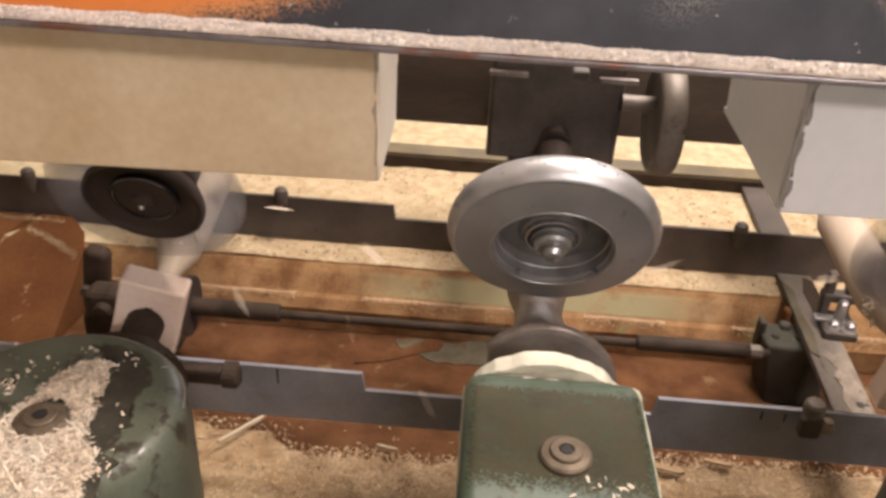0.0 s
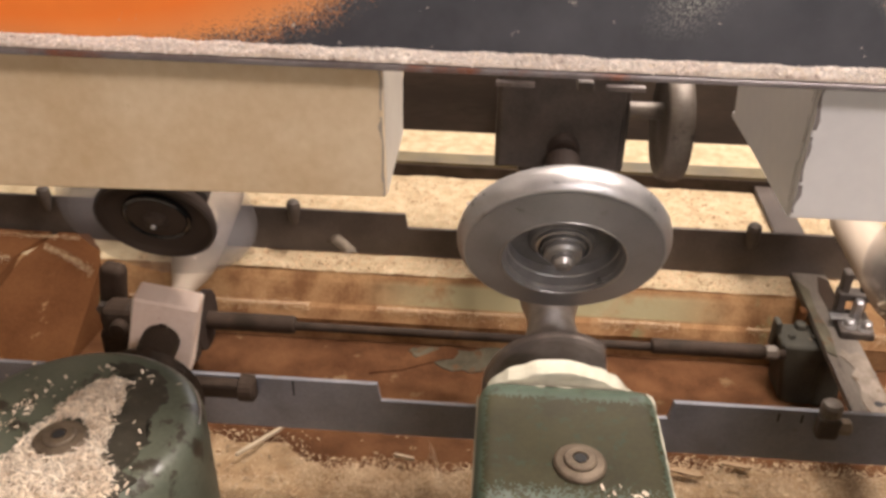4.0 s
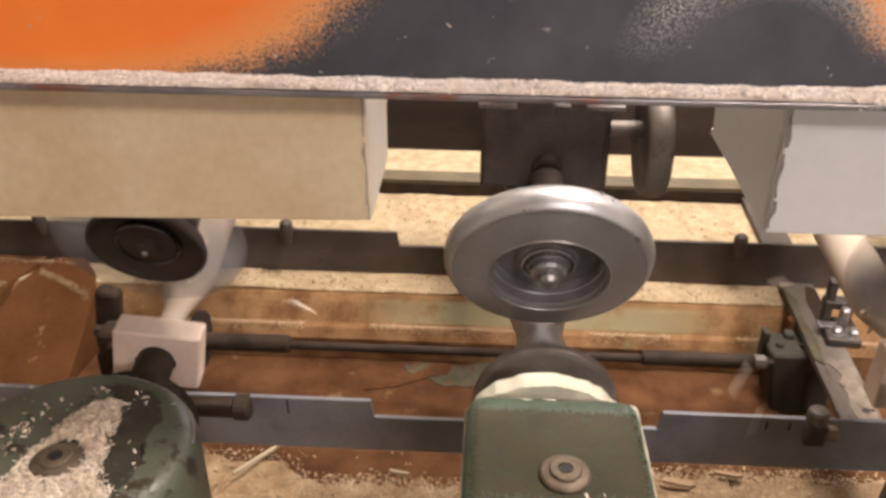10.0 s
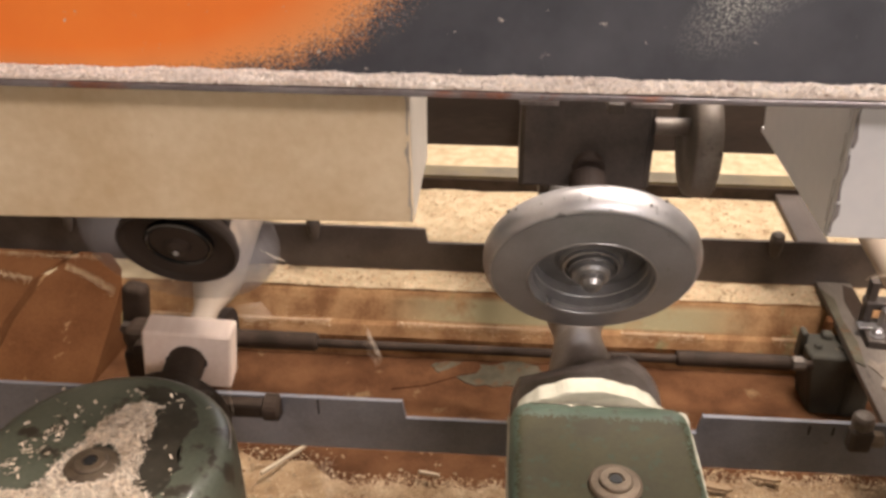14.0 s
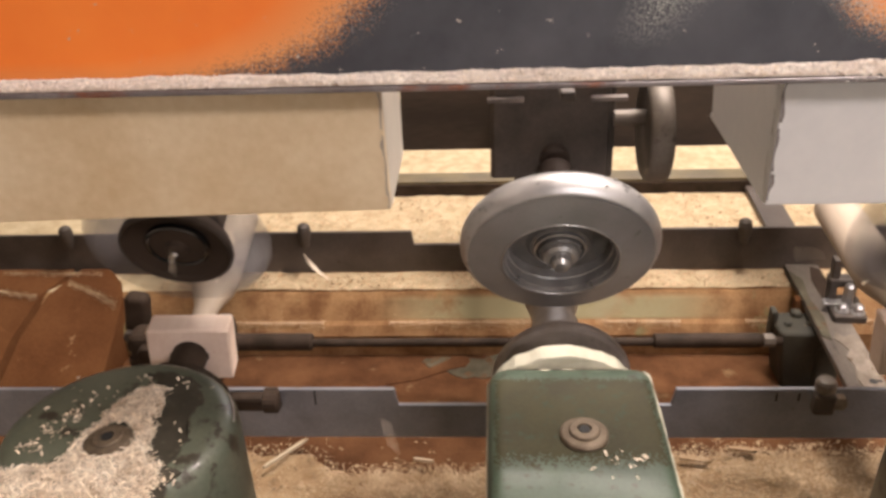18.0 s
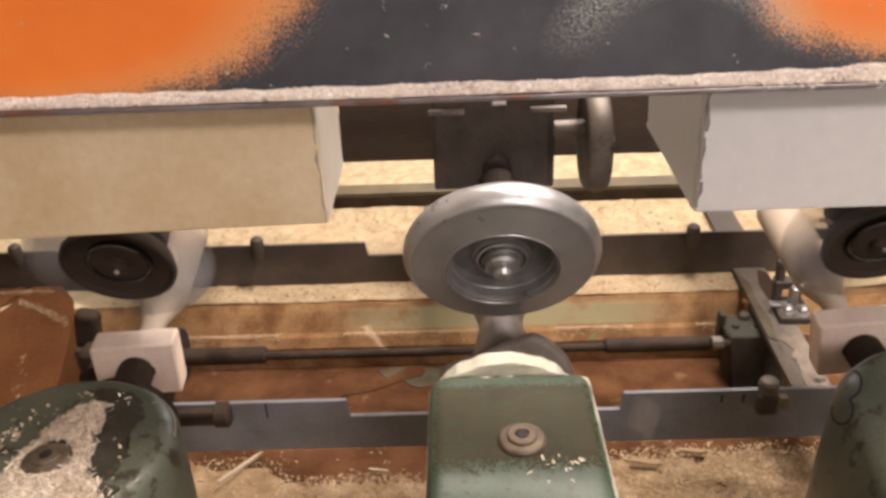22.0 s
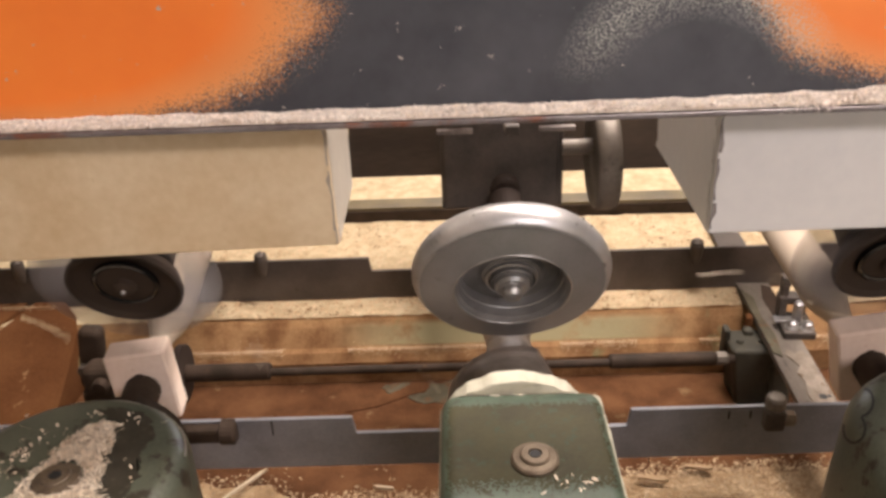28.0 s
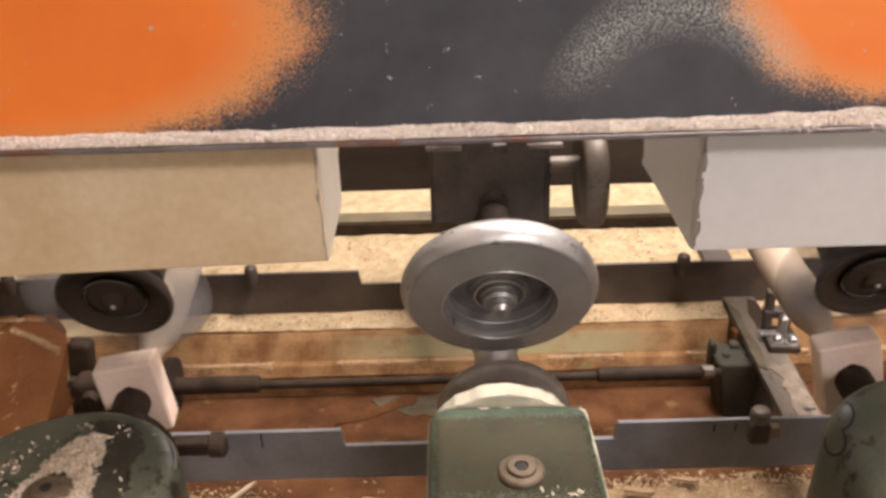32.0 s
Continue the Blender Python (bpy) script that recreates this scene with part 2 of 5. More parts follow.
def hood_paint():
    """Orange enamel with a sprayed black field between two rounded orange areas, speckled at the border, scuffed grey in one arc."""
    m = bpy.data.materials.new("orange_and_black_hood_paint")
    m.use_nodes = True
    n, l = m.node_tree.nodes, m.node_tree.links
    b = n["Principled BSDF"]
    co = n.new("ShaderNodeTexCoord")
    sep = n.new("ShaderNodeSeparateXYZ")
    l.new(co.outputs["Object"], sep.inputs[0])

    def math(op, a, bb=None, c=None):
        k = n.new("ShaderNodeMath")
        k.operation = op
        for i, v in enumerate((a, bb, c)):
            if v is None:
                continue
            if isinstance(v, (int, float)):
                k.inputs[i].default_value = v
            else:
                l.new(v, k.inputs[i])
        return k.outputs[0]

    def blob(cx, cz, rx, rz, side=None):
        dx = math("DIVIDE", math("SUBTRACT", sep.outputs["X"], cx), rx)
        if side:
            dx = math(side, dx, 0.0)
        dz = math("DIVIDE", math("SUBTRACT", sep.outputs["Z"], cz), rz)
        return math("SQRT", math("ADD", math("MULTIPLY", dx, dx), math("MULTIPLY", dz, dz)))

    def noise_at(scale, detail=4.0, rough=0.6):
        t = n.new("ShaderNodeTexNoise")
        t.inputs["Scale"].default_value, t.inputs["Detail"].default_value, t.inputs["Roughness"].default_value = scale, detail, rough
        l.new(co.outputs["Object"], t.inputs["Vector"])
        return t.outputs["Fac"]

    def ramp(v, a, bb):
        k = n.new("ShaderNodeMapRange")
        k.inputs["From Min"].default_value, k.inputs["From Max"].default_value = a, bb
        l.new(v, k.inputs["Value"])
        return k.outputs["Result"]

    def mix(f, a, bb):
        k = n.new("ShaderNodeMix")
        k.data_type = "RGBA"
        l.new(f, k.inputs["Factor"])
        for s, v in (("A", a), ("B", bb)):
            if isinstance(v, tuple):
                k.inputs[s].default_value = (*v, 1)
            else:
                l.new(v, k.inputs[s])
        return k.outputs["Result"]

    # distance from each orange area, above 1 outside of it
    left, right = blob(-0.225, 0.082, 0.207, 0.085, "MAXIMUM"), blob(0.43, 0.105, 0.117, 0.086, "MINIMUM")
    d = math("MINIMUM", left, right)
    speck = math("MULTIPLY", math("SUBTRACT", noise_at(620, 6.0, 0.68), 0.5), 0.62)
    wave = math("MULTIPLY", math("SUBTRACT", noise_at(22, 4.0), 0.5), 0.30)
    field = ramp(math("ADD", math("ADD", d, speck), wave), 1.0, 1.15)
    fade = ramp(d, 0.78, 1.04)
    orange = mix(ramp(noise_at(6, 4), 0.3, 0.7), (0.74, 0.17, 0.022), (0.83, 0.235, 0.035))
    orange = mix(math("MULTIPLY", fade, 0.65), orange, (0.62, 0.33, 0.13))
    black = mix(ramp(noise_at(14, 5), 0.35, 0.75), (0.030, 0.032, 0.040), (0.062, 0.064, 0.074))
    base = mix(field, orange, black)
    arc = math("ABSOLUTE", math("SUBTRACT", blob(0.272, -0.004, 0.085, 0.085), 1.0))
    scuff = math("MULTIPLY", ramp(math("MULTIPLY", arc, -1.0), -0.30, 0.0), ramp(noise_at(560, 6, 0.7), 0.47, 0.58))
    scuff = math("MULTIPLY", scuff, ramp(sep.outputs["Z"], 0.015, 0.05))
    base = mix(math("MULTIPLY", scuff, 0.85), base, (0.46, 0.46, 0.42))
    rim = math("MULTIPLY", math("MULTIPLY", ramp(d, 0.98, 1.04), ramp(d, 1.24, 1.10)), ramp(noise_at(480, 6, 0.7), 0.54, 0.64))
    base = mix(math("MULTIPLY", rim, 0.75), base, (0.44, 0.40, 0.36))
    flecks = ramp(noise_at(95, 5.0, 0.68), 0.675, 0.705)
    base = mix(flecks, base, (0.42, 0.38, 0.33))
    l.new(base, b.inputs["Base Color"])
    b.inputs["Roughness"].default_value = 0.55
    b.inputs["Specular IOR Level"].default_value = 0.35
    bu = n.new("ShaderNodeBump")
    bu.inputs["Strength"].default_value, bu.inputs["Distance"].default_value = 0.08, 0.001
    l.new(noise_at(260), bu.inputs["Height"])
    l.new(bu.outputs["Normal"], b.inputs["Normal"])
    return m


HOOD = hood_paint()

# ---------------------------------------------------------------- mesh helpers


def link(name, bm, mat, parent=None, m=None, smooth=False):
    me = bpy.data.meshes.new(name)
    bm.to_mesh(me)
    bm.free()
    me.materials.append(mat)
    if smooth:
        for p in me.polygons:
            p.use_smooth = True
    ob = new(name, me)
    if parent:
        ob.parent = parent
    if m is not None:
        ob.matrix_basis = m
    return ob


def part(name, bm, mat, parent, label="", m=None, smooth=False):
    ob = link(name, bm, mat, parent, m, smooth)
    return tagged(ob, label) if label else ob


def thing(name, label, category, m=None, group="", kind=""):
    ob = new(name)
    ob.empty_display_size = 0.05
    if m is not None:
        ob.matrix_basis = m
    return tagged(ob, label, category, group, kind)


def box(x0, x1, y0, y1, z0, z1, bevel=0.0, segs=2, bm=None):
    bm = bm or bmesh.new()
    r = bmesh.ops.create_cube(bm, size=1.0, matrix=Matrix.Translation(((x0 + x1) / 2, (y0 + y1) / 2, (z0 + z1) / 2)) @ Matrix.Diagonal((x1 - x0, y1 - y0, z1 - z0, 1)))
    if bevel:
        edges = list({e for v in r["verts"] for e in v.link_edges})
        bmesh.ops.bevel(bm, geom=edges, offset=bevel, segments=segs, profile=0.5, affect="EDGES")
    return bm


def spin(profile, segs=48, axis="y", bm=None, wobble=None):
    """Turns (radius, along) pairs round an axis; wobble(angle, along) scales the radius."""
    bm = bm or bmesh.new()
    rings = []
    for r, a in profile:
        ring = []
        for k in range(segs):
            w = 2 * math.pi * k / segs
            q = r * (wobble(w, a) if wobble else 1.0)
            c, s = q * math.cos(w), q * math.sin(w)
            ring.append(bm.verts.new({"y": (c, a, s), "x": (a, c, s), "z": (c, s, a)}[axis]))
        rings.append(ring)
    for p, q in zip(rings, rings[1:]):
        for k in range(segs):
            bm.faces.new((p[k], p[(k + 1) % segs], q[(k + 1) % segs], q[k]))
    bm.faces.new(rings[0])
    bm.faces.new(list(reversed(rings[-1])))
    bmesh.ops.recalc_face_normals(bm, faces=bm.faces)
    return bm


def hoop(profile, segs=48):
    """A closed (radius, along) outline turned round y: a ring with an open middle."""
    bm = bmesh.new()
    rings = [[bm.verts.new((r * math.cos(2 * math.pi * k / segs), a, r * math.sin(2 * math.pi * k / segs))) for k in range(segs)] for r, a in profile]
    for p, q in zip(rings, rings[1:] + rings[:1]):
        for k in range(segs):
            bm.faces.new((p[k], p[(k + 1) % segs], q[(k + 1) % segs], q[k]))
    bmesh.ops.recalc_face_normals(bm, faces=bm.faces)
    return bm


def extrude_profile(points, x0, x1, bm=None):
    """A (y, z) outline drawn out along x."""
    bm = bm or bmesh.new()
    a = [bm.verts.new((x0, y, z)) for y, z in points]
    b = [bm.verts.new((x1, y, z)) for y, z in points]
    n = len(points)
    for k in range(n):
        bm.faces.new((a[k], a[(k + 1) % n], b[(k + 1) % n], b[k]))
    bm.faces.new(a)
    bm.faces.new(list(reversed(b)))
    bmesh.ops.recalc_face_normals(bm, faces=bm.faces)
    return bm


def plate(outline, z0, z1, bevel=0.0, segs=3):
    """An (x, y) outline raised from z0 to z1, with its upper rim rounded."""
    bm = bmesh.new()
    a = [bm.verts.new((x, y, z0)) for x, y in outline]
    b = [bm.verts.new((x, y, z1)) for x, y in outline]
    n = len(outline)
    for k in range(n):
        bm.faces.new((a[k], a[(k + 1) % n], b[(k + 1) % n], b[k]))
    bm.faces.new(list(reversed(a)))
    top = bm.faces.new(b)
    bmesh.ops.recalc_face_normals(bm, faces=bm.faces)
    if bevel:
        bmesh.ops.bevel(bm, geom=list(top.edges), offset=bevel, segments=segs, profile=0.5, affect="EDGES")
    return bm


rng = np.random.default_rng(7)


def flakes(name, centres, size, mat, label, category="sawdust", flat=0.5, kind="stuff", extra=None, parent=None, thin=(0.18, 0.5)):
    """Many curled wood flakes, each a bent strip of two faces, in one mesh."""
    n = len(centres)
    length = size * rng.uniform(0.5, 1.6, n)
    width = length * rng.uniform(*thin, n)
    yaw, tilt, roll = rng.uniform(0, 6.283, n), rng.normal(0, flat, n), rng.normal(0, flat, n)
    d = np.stack([np.cos(yaw) * np.cos(tilt), np.sin(yaw) * np.cos(tilt), np.sin(tilt)], 1)
    side = np.stack([-np.sin(yaw) * np.cos(roll), np.cos(yaw) * np.cos(roll), np.sin(roll)], 1)
    nor = np.cross(d, side)
    c = np.asarray(centres)
    curl = (length * rng.uniform(0.0, 0.25, n))[:, None] * nor
    L, W = (length / 2)[:, None] * d, (width / 2)[:, None] * side
    verts = np.stack([c - L - W, c - L + W, c + W * 1.1 + curl, c - W * 1.1 + curl, c + L + W * 0.7, c + L - W * 0.7], 1).reshape(-1, 3)
    k = np.arange(n)[:, None] * 6
    faces = np.concatenate([k + [0, 1, 2, 3], k + [3, 2, 4, 5]]).tolist()
    verts = verts.tolist()
    if extra:
        base = len(verts)
        verts += extra[0]
        faces += [[i + base for i in f] for f in extra[1]]
    me = bpy.data.meshes.new(name)
    me.from_pydata(verts, [], faces)
    me.materials.append(mat)
    ob = new(name, me)
    if parent:
        ob.parent = parent
        return ob
    return tagged(ob, label, category, kind=kind)


def mound(x0, x1, y0, y1, nx, ny, height):
    """A heaped sheet: height(x, y) gives z."""
    xs, ys = np.linspace(x0, x1, nx), np.linspace(y0, y1, ny)
    verts = [(float(x), float(y), float(height(x, y))) for y in ys for x in xs]
    faces = [[j * nx + i, j * nx + i + 1, (j + 1) * nx + i + 1, (j + 1) * nx + i] for j in range(ny - 1) for i in range(nx - 1)]
    return verts, faces


def hill(x, y, s, seed=0.0):
    return noise.noise((x * s + seed, y * s - seed, seed))


# ---------------------------------------------------------------- workshop round the machine
# Unseen room, added to close the place and return light.
def room():
    X0, X1, Y0, Y1, H = -2.6, 3.0, -2.2, 3.5, 3.0
    tagged(link("floor", box(X0, X1, Y0, Y1, -0.1, 0.0), CONCRETE), "grey concrete workshop floor", "floor", kind="structure")
    tagged(link("ceiling", box(X0, X1, Y0, Y1, H, H + 0.1), PLASTER), "plain plastered workshop ceiling", "ceiling", kind="structure")
    bm = box(X0, X1, Y0 - 0.15, Y0, 0, 1.2)
    box(X0, X1, Y0 - 0.15, Y0, 2.4, H, bm=bm)
    box(X0, 0.2, Y0 - 0.15, Y0, 1.2, 2.4, bm=bm)
    box(2.0, X1, Y0 - 0.15, Y0, 1.2, 2.4, bm=bm)
    tagged(link("wall_south", bm, PLASTER), "plastered workshop wall with an added window opening", "wall", kind="structure")
    tagged(link("wall_west", box(X0 - 0.15, X0, Y0, Y1, 0, H), PLASTER), "plain plastered workshop wall", "wall", kind="structure")
    tagged(link("wall_east", box(X1, X1 + 0.15, Y0, Y1, 0, H), PLASTER), "plain plastered workshop wall", "wall", kind="structure")
    bm = box(X0, X1, Y1, Y1 + 0.15, 0, 1.5)
    box(X0, X1, Y1, Y1 + 0.15, 2.8, H, bm=bm)
    box(X0, -0.3, Y1, Y1 + 0.15, 1.5, 2.8, bm=bm)
    box(1.3, X1, Y1, Y1 + 0.15, 1.5, 2.8, bm=bm)
    tagged(link("wall_north", bm, PLASTER), "plastered workshop wall with an added window opening", "wall", kind="structure")
    # Windows are additions, openings for the two fill lamps.
    for n, x, y, z, w, h in ((1, 0.5, Y1 + 0.07, 1.5, 0.8, 1.3), (2, 1.1, Y0 - 0.08, 1.2, 0.9, 1.2)):
        win = thing("window_%d" % n, "unseen white-framed window added for a fill lamp", "window", pose(x, y, z), kind="structure")
        fr = box(-w, w, -0.03, 0.03, 0.0, 0.05)
        box(-w, w, -0.03, 0.03, h - 0.05, h, bm=fr)
        for u in (-w, -0.025, w - 0.05):
            box(u, u + 0.05, -0.029, 0.029, 0.05, h - 0.05, bm=fr)
        part("window_frame", fr, PLASTIC2, win)
        for u in (-w + 0.05, 0.025):
            g = part("pane", box(u, u + w - 0.075, -0.004, 0.004, 0.05, h - 0.05), GLASS, win)
            g.visible_shadow = False


room()

# ---------------------------------------------------------------- machine: stand, tray, bed
XL, XR = -1.05, 1.35
BED = 0.906
TRAY = 0.80
CARRIAGE = []  # things that travel with the cutter carriage


def bed_material():
    """Brown dust over olive paint; the paint shows along a stretch of the front slope where the dust has slid off."""
    m = DUSTY_BED
    n, l = m.node_tree.nodes, m.node_tree.links
    b = n["Principled BSDF"]
    under = b.inputs["Base Color"].links[0].from_socket
    co, sep = n.new("ShaderNodeTexCoord"), n.new("ShaderNodeSeparateXYZ")
    l.new(co.outputs["Object"], sep.inputs[0])
    tex = n.new("ShaderNodeTexNoise")
    tex.inputs["Scale"].default_value, tex.inputs["Detail"].default_value, tex.inputs["Roughness"].default_value = 13.0, 7.0, 0.62
    l.new(co.outputs["Object"], tex.inputs["Vector"])

    def step(sock, a, c):
        k = n.new("ShaderNodeMapRange")
        k.interpolation_type = "SMOOTHSTEP"
        k.inputs["From Min"].default_value, k.inputs["From Max"].default_value = a, c
        l.new(sock, k.inputs["Value"])
        return k.outputs["Result"]

    def times(a, c):
        k = n.new("ShaderNodeMath")
        k.operation = "MULTIPLY"
        l.new(a, k.inputs[0])
        l.new(c, k.inputs[1])
        return k.outputs[0]

    area_x = times(step(sep.outputs["X"], -0.14, 0.02), step(sep.outputs["X"], 0.50, 0.34))
    area_z = times(step(sep.outputs["Z"], 0.862, 0.868), step(sep.outputs["Z"], 0.904, 0.892))
    f = times(times(area_x, area_z), step(tex.outputs["Fac"], 0.28, 0.50))
    mx = n.new("ShaderNodeMix")
    mx.data_type = "RGBA"
    l.new(f, mx.inputs["Factor"])
    l.new(under, mx.inputs["A"])
    mx.inputs["B"].default_value = (0.30, 0.265, 0.155, 1)
    l.new(mx.outputs["Result"], b.inputs["Base Color"])
    return m


def stand():
    st = thing("machine_stand", "dark green steel machine stand on the floor", "machine stand", pose(0, 0, 0))
    part("cabinet", box(XL, XR, 0.30, 1.95, 0.0, 0.74, 0.01), GREEN2, st)
    part("tray", extrude_profile([(0.26, 0.74), (1.096, 0.74), (1.096, TRAY), (0.275, TRAY), (0.275, 0.85), (0.26, 0.85)], XL, XR), DUST, st, "shallow steel tray caked with brown dust")
    for x in (XL - 0.05, XR):
        part("side_frame", box(x, x + 0.05, 0.45, 1.95, 0.74, 1.7, 0.006), GREEN2, st)
    bed = thing("lathe_bed", "cast machine bed, green paint under brown wood dust", "machine bed", pose(0, 0, 0))
    prof = [(1.0945, TRAY), (1.090, 0.842), (1.094, 0.850), (1.098, 0.858), (1.105, 0.863), (1.121, 0.893), (1.128, 0.903), (1.136, BED), (1.95, BED), (1.95, 0.741), (1.0965, 0.741)]
    part("casting", extrude_profile(prof, XL, XR), bed_material(), bed)
    prof = [(1.50, BED), (1.508, BED), (1.508, 0.929), (1.545, 0.929), (1.545, 0.937), (1.50, 0.937)]
    part("slide_profile", extrude_profile(prof, XL, XR), OLIVE, bed, "olive steel angle")
    # Black strip painting the shade along the angle's front.
    part("slide_face", box(XL, XR, 1.4955, 1.4996, BED, 0.9315, 0.001), NOSE, bed, "dark strip painting the shade under the slide")
    # peeled patches beside the centre housing
    for n, (x, y, sx, sy) in enumerate(((0.080, 1.058, 0.070, 0.030), (-0.005, 1.070, 0.032, 0.016), (0.165, 1.045, 0.018, 0.010), (0.25, 1.06, 0.014, 0.008))):
        pts = [(x + sx * (1 + 0.55 * hill(math.cos(a), math.sin(a), 2.3, x * 9)) * math.cos(a), y + sy * (1 + 0.55 * hill(math.cos(a), math.sin(a), 2.3, x * 7 + 3)) * math.sin(a)) for a in np.linspace(0, 6.283, 29)[:-1]]
        part("bare_patch", plate(pts, TRAY - 0.001, TRAY + 0.0015), SHABBY, bed, "patch of bare grey-green metal")
    pts = [(0.012, 1.052), (0.034, 1.058), (0.042, 1.074), (0.036, 1.088), (0.018, 1.090), (-0.010, 1.066), (-0.055, 1.036), (-0.095, 1.010), (-0.045, 1.022)]
    part("dust_tongue", plate(pts, TRAY - 0.001, TRAY + 0.003, 0.0015), DUST, bed, "tongue of caked brown dust")
    part("dark_beam", box(XL, XR, 1.21, 1.255, 1.1255, 1.27, 0.003), DARKWOOD, bed, "dark stained wooden beam across the machine")


stand()


def rail(name, y, label, notch, marks, mat):
    """A steel bar on edge with a shallow step cut from its upper rim."""
    top, low, z0, th = 0.987, 0.962, 0.909, 0.006
    a, b = notch
    r = thing(name, label, "guide rail", pose(0, 0, 0), "guide rails")
    bm = bmesh.new()
    pts = [(XL, z0), (XR, z0), (XR, top), (b, top), (b - 0.004, low), (a + 0.004, low), (a, top), (XL, top)]
    f = [bm.verts.new((x, y, z)) for x, z in pts]
    g = [bm.verts.new((x, y + th, z)) for x, z in pts]
    n = len(pts)
    for k in range(n):
        bm.faces.new((f[k], f[(k + 1) % n], g[(k + 1) % n], g[k]))
    bm.faces.new(f)
    bm.faces.new(list(reversed(g)))
    bmesh.ops.recalc_face_normals(bm, faces=bm.faces)
    bmesh.ops.bevel(bm, geom=list(bm.edges), offset=0.0008, segments=1, affect="EDGES")
    part("bar", bm, mat, r)
    for x, dz, h in marks:
        part("scribed_mark", box(x - 0.0012, x + 0.0012, y - 0.0006, y + 0.0002, top - dz - h, top - dz), INK, r)
    return r


front = rail("guide_rail", 0.762, "grey flat steel rail on edge with stepped upper rim", (-0.045, 0.307), ((-0.147, 0.002, 0.022), (0.430, 0.006, 0.012), (0.457, 0.006, 0.012)), RAIL)
back = rail("guide_rail", 1.189, "grey flat steel rail standing on the dusty bed", (-0.057, 0.29), (), RAIL2)


def pin(parent, x, y, lean=0):
    bm = spin([(0.006, 0.965), (0.008, 0.971), (0.0105, 0.983), (0.0115, 0.996), (0.010, 1.005), (0.005, 1.009)], 16, "z")
    part("pin", bm, BLACK, parent, "black locating pin", pose(x, y, 0))


pin(back, -0.652, 1.180)
pin(back, -0.238, 1.180)
pin(back, 0.496, 1.180)


def rod():
    r = thing("drive_rod", "dark round steel rod with thicker sleeves", "steel rod", pose(0, 0.98, 0.908))
    part("shaft", spin([(0.0066, -0.30), (0.0066, 0.51)], 20, "x"), NOSE, r, "", pose(0, 0, -0.002))
    part("sleeve", spin([(0.011, -0.435), (0.0135, -0.432), (0.0135, -0.199), (0.011, -0.196)], 20, "x"), NOSE, r)
    part("sleeve", spin([(0.009, 0.320), (0.0112, 0.323), (0.0112, 0.476), (0.009, 0.481)], 20, "x"), NOSE, r)
    part("collar_disc", spin([(0.043, -0.338), (0.045, -0.337), (0.045, -0.327), (0.043, -0.326)], 40, "x"), OILBLACK, r, "black collar disc on the rod")
    part("end_cap", spin([(0.007, 0.481), (0.0105, 0.482), (0.0105, 0.496), (0.008, 0.50)], 8, "x"), SCRAPED, r)
    bb = thing("bearing_block", "dark green cast bearing block holding the rod", "bearing block", pose(0.575, 1.000, TRAY))
    out = [(-0.040, 0.004), (0.036, 0.000), (0.044, 0.012), (0.044, 0.066), (-0.044, 0.066), (-0.044, 0.012)]
    bm = plate(out, 0.0, 0.103, 0.006)
    for v in bm.verts:
        v.co.x -= 0.16 * v.co.z
    part("body", bm, GREEN3, bb)
    part("shoulder", box(-0.002, 0.036, -0.006, 0.03, 0.0, 0.080, 0.008, 3), GREEN3, bb)
    part("ear", box(-0.064, -0.054, 0.036, 0.058, 0.07, 0.120, 0.004), GREEN3, bb)
    part("ear", box(-0.030, -0.014, 0.046, 0.062, 0.098, 0.112, 0.004), GREEN3, bb)
    part("rear_lug", box(-0.022, -0.012, 0.064, 0.080, 0.05, 0.125, 0.003), GUSSET, bb, "brown rusty lug")
    for px in (-0.022, 0.012):
        part("cap_bolt", spin([(0.006, 0.101), (0.006, 0.106), (0.0045, 0.108)], 6, "z"), GREEN3, bb, "", pose(px - 0.02, 0.028, 0))
    part("grease_chip", plate([(0.012, 0.006), (0.030, 0.000), (0.034, 0.010), (0.022, 0.016)], 0.079, 0.082), BROWNFLAKE, bb, "flake lying on the block")

rod()


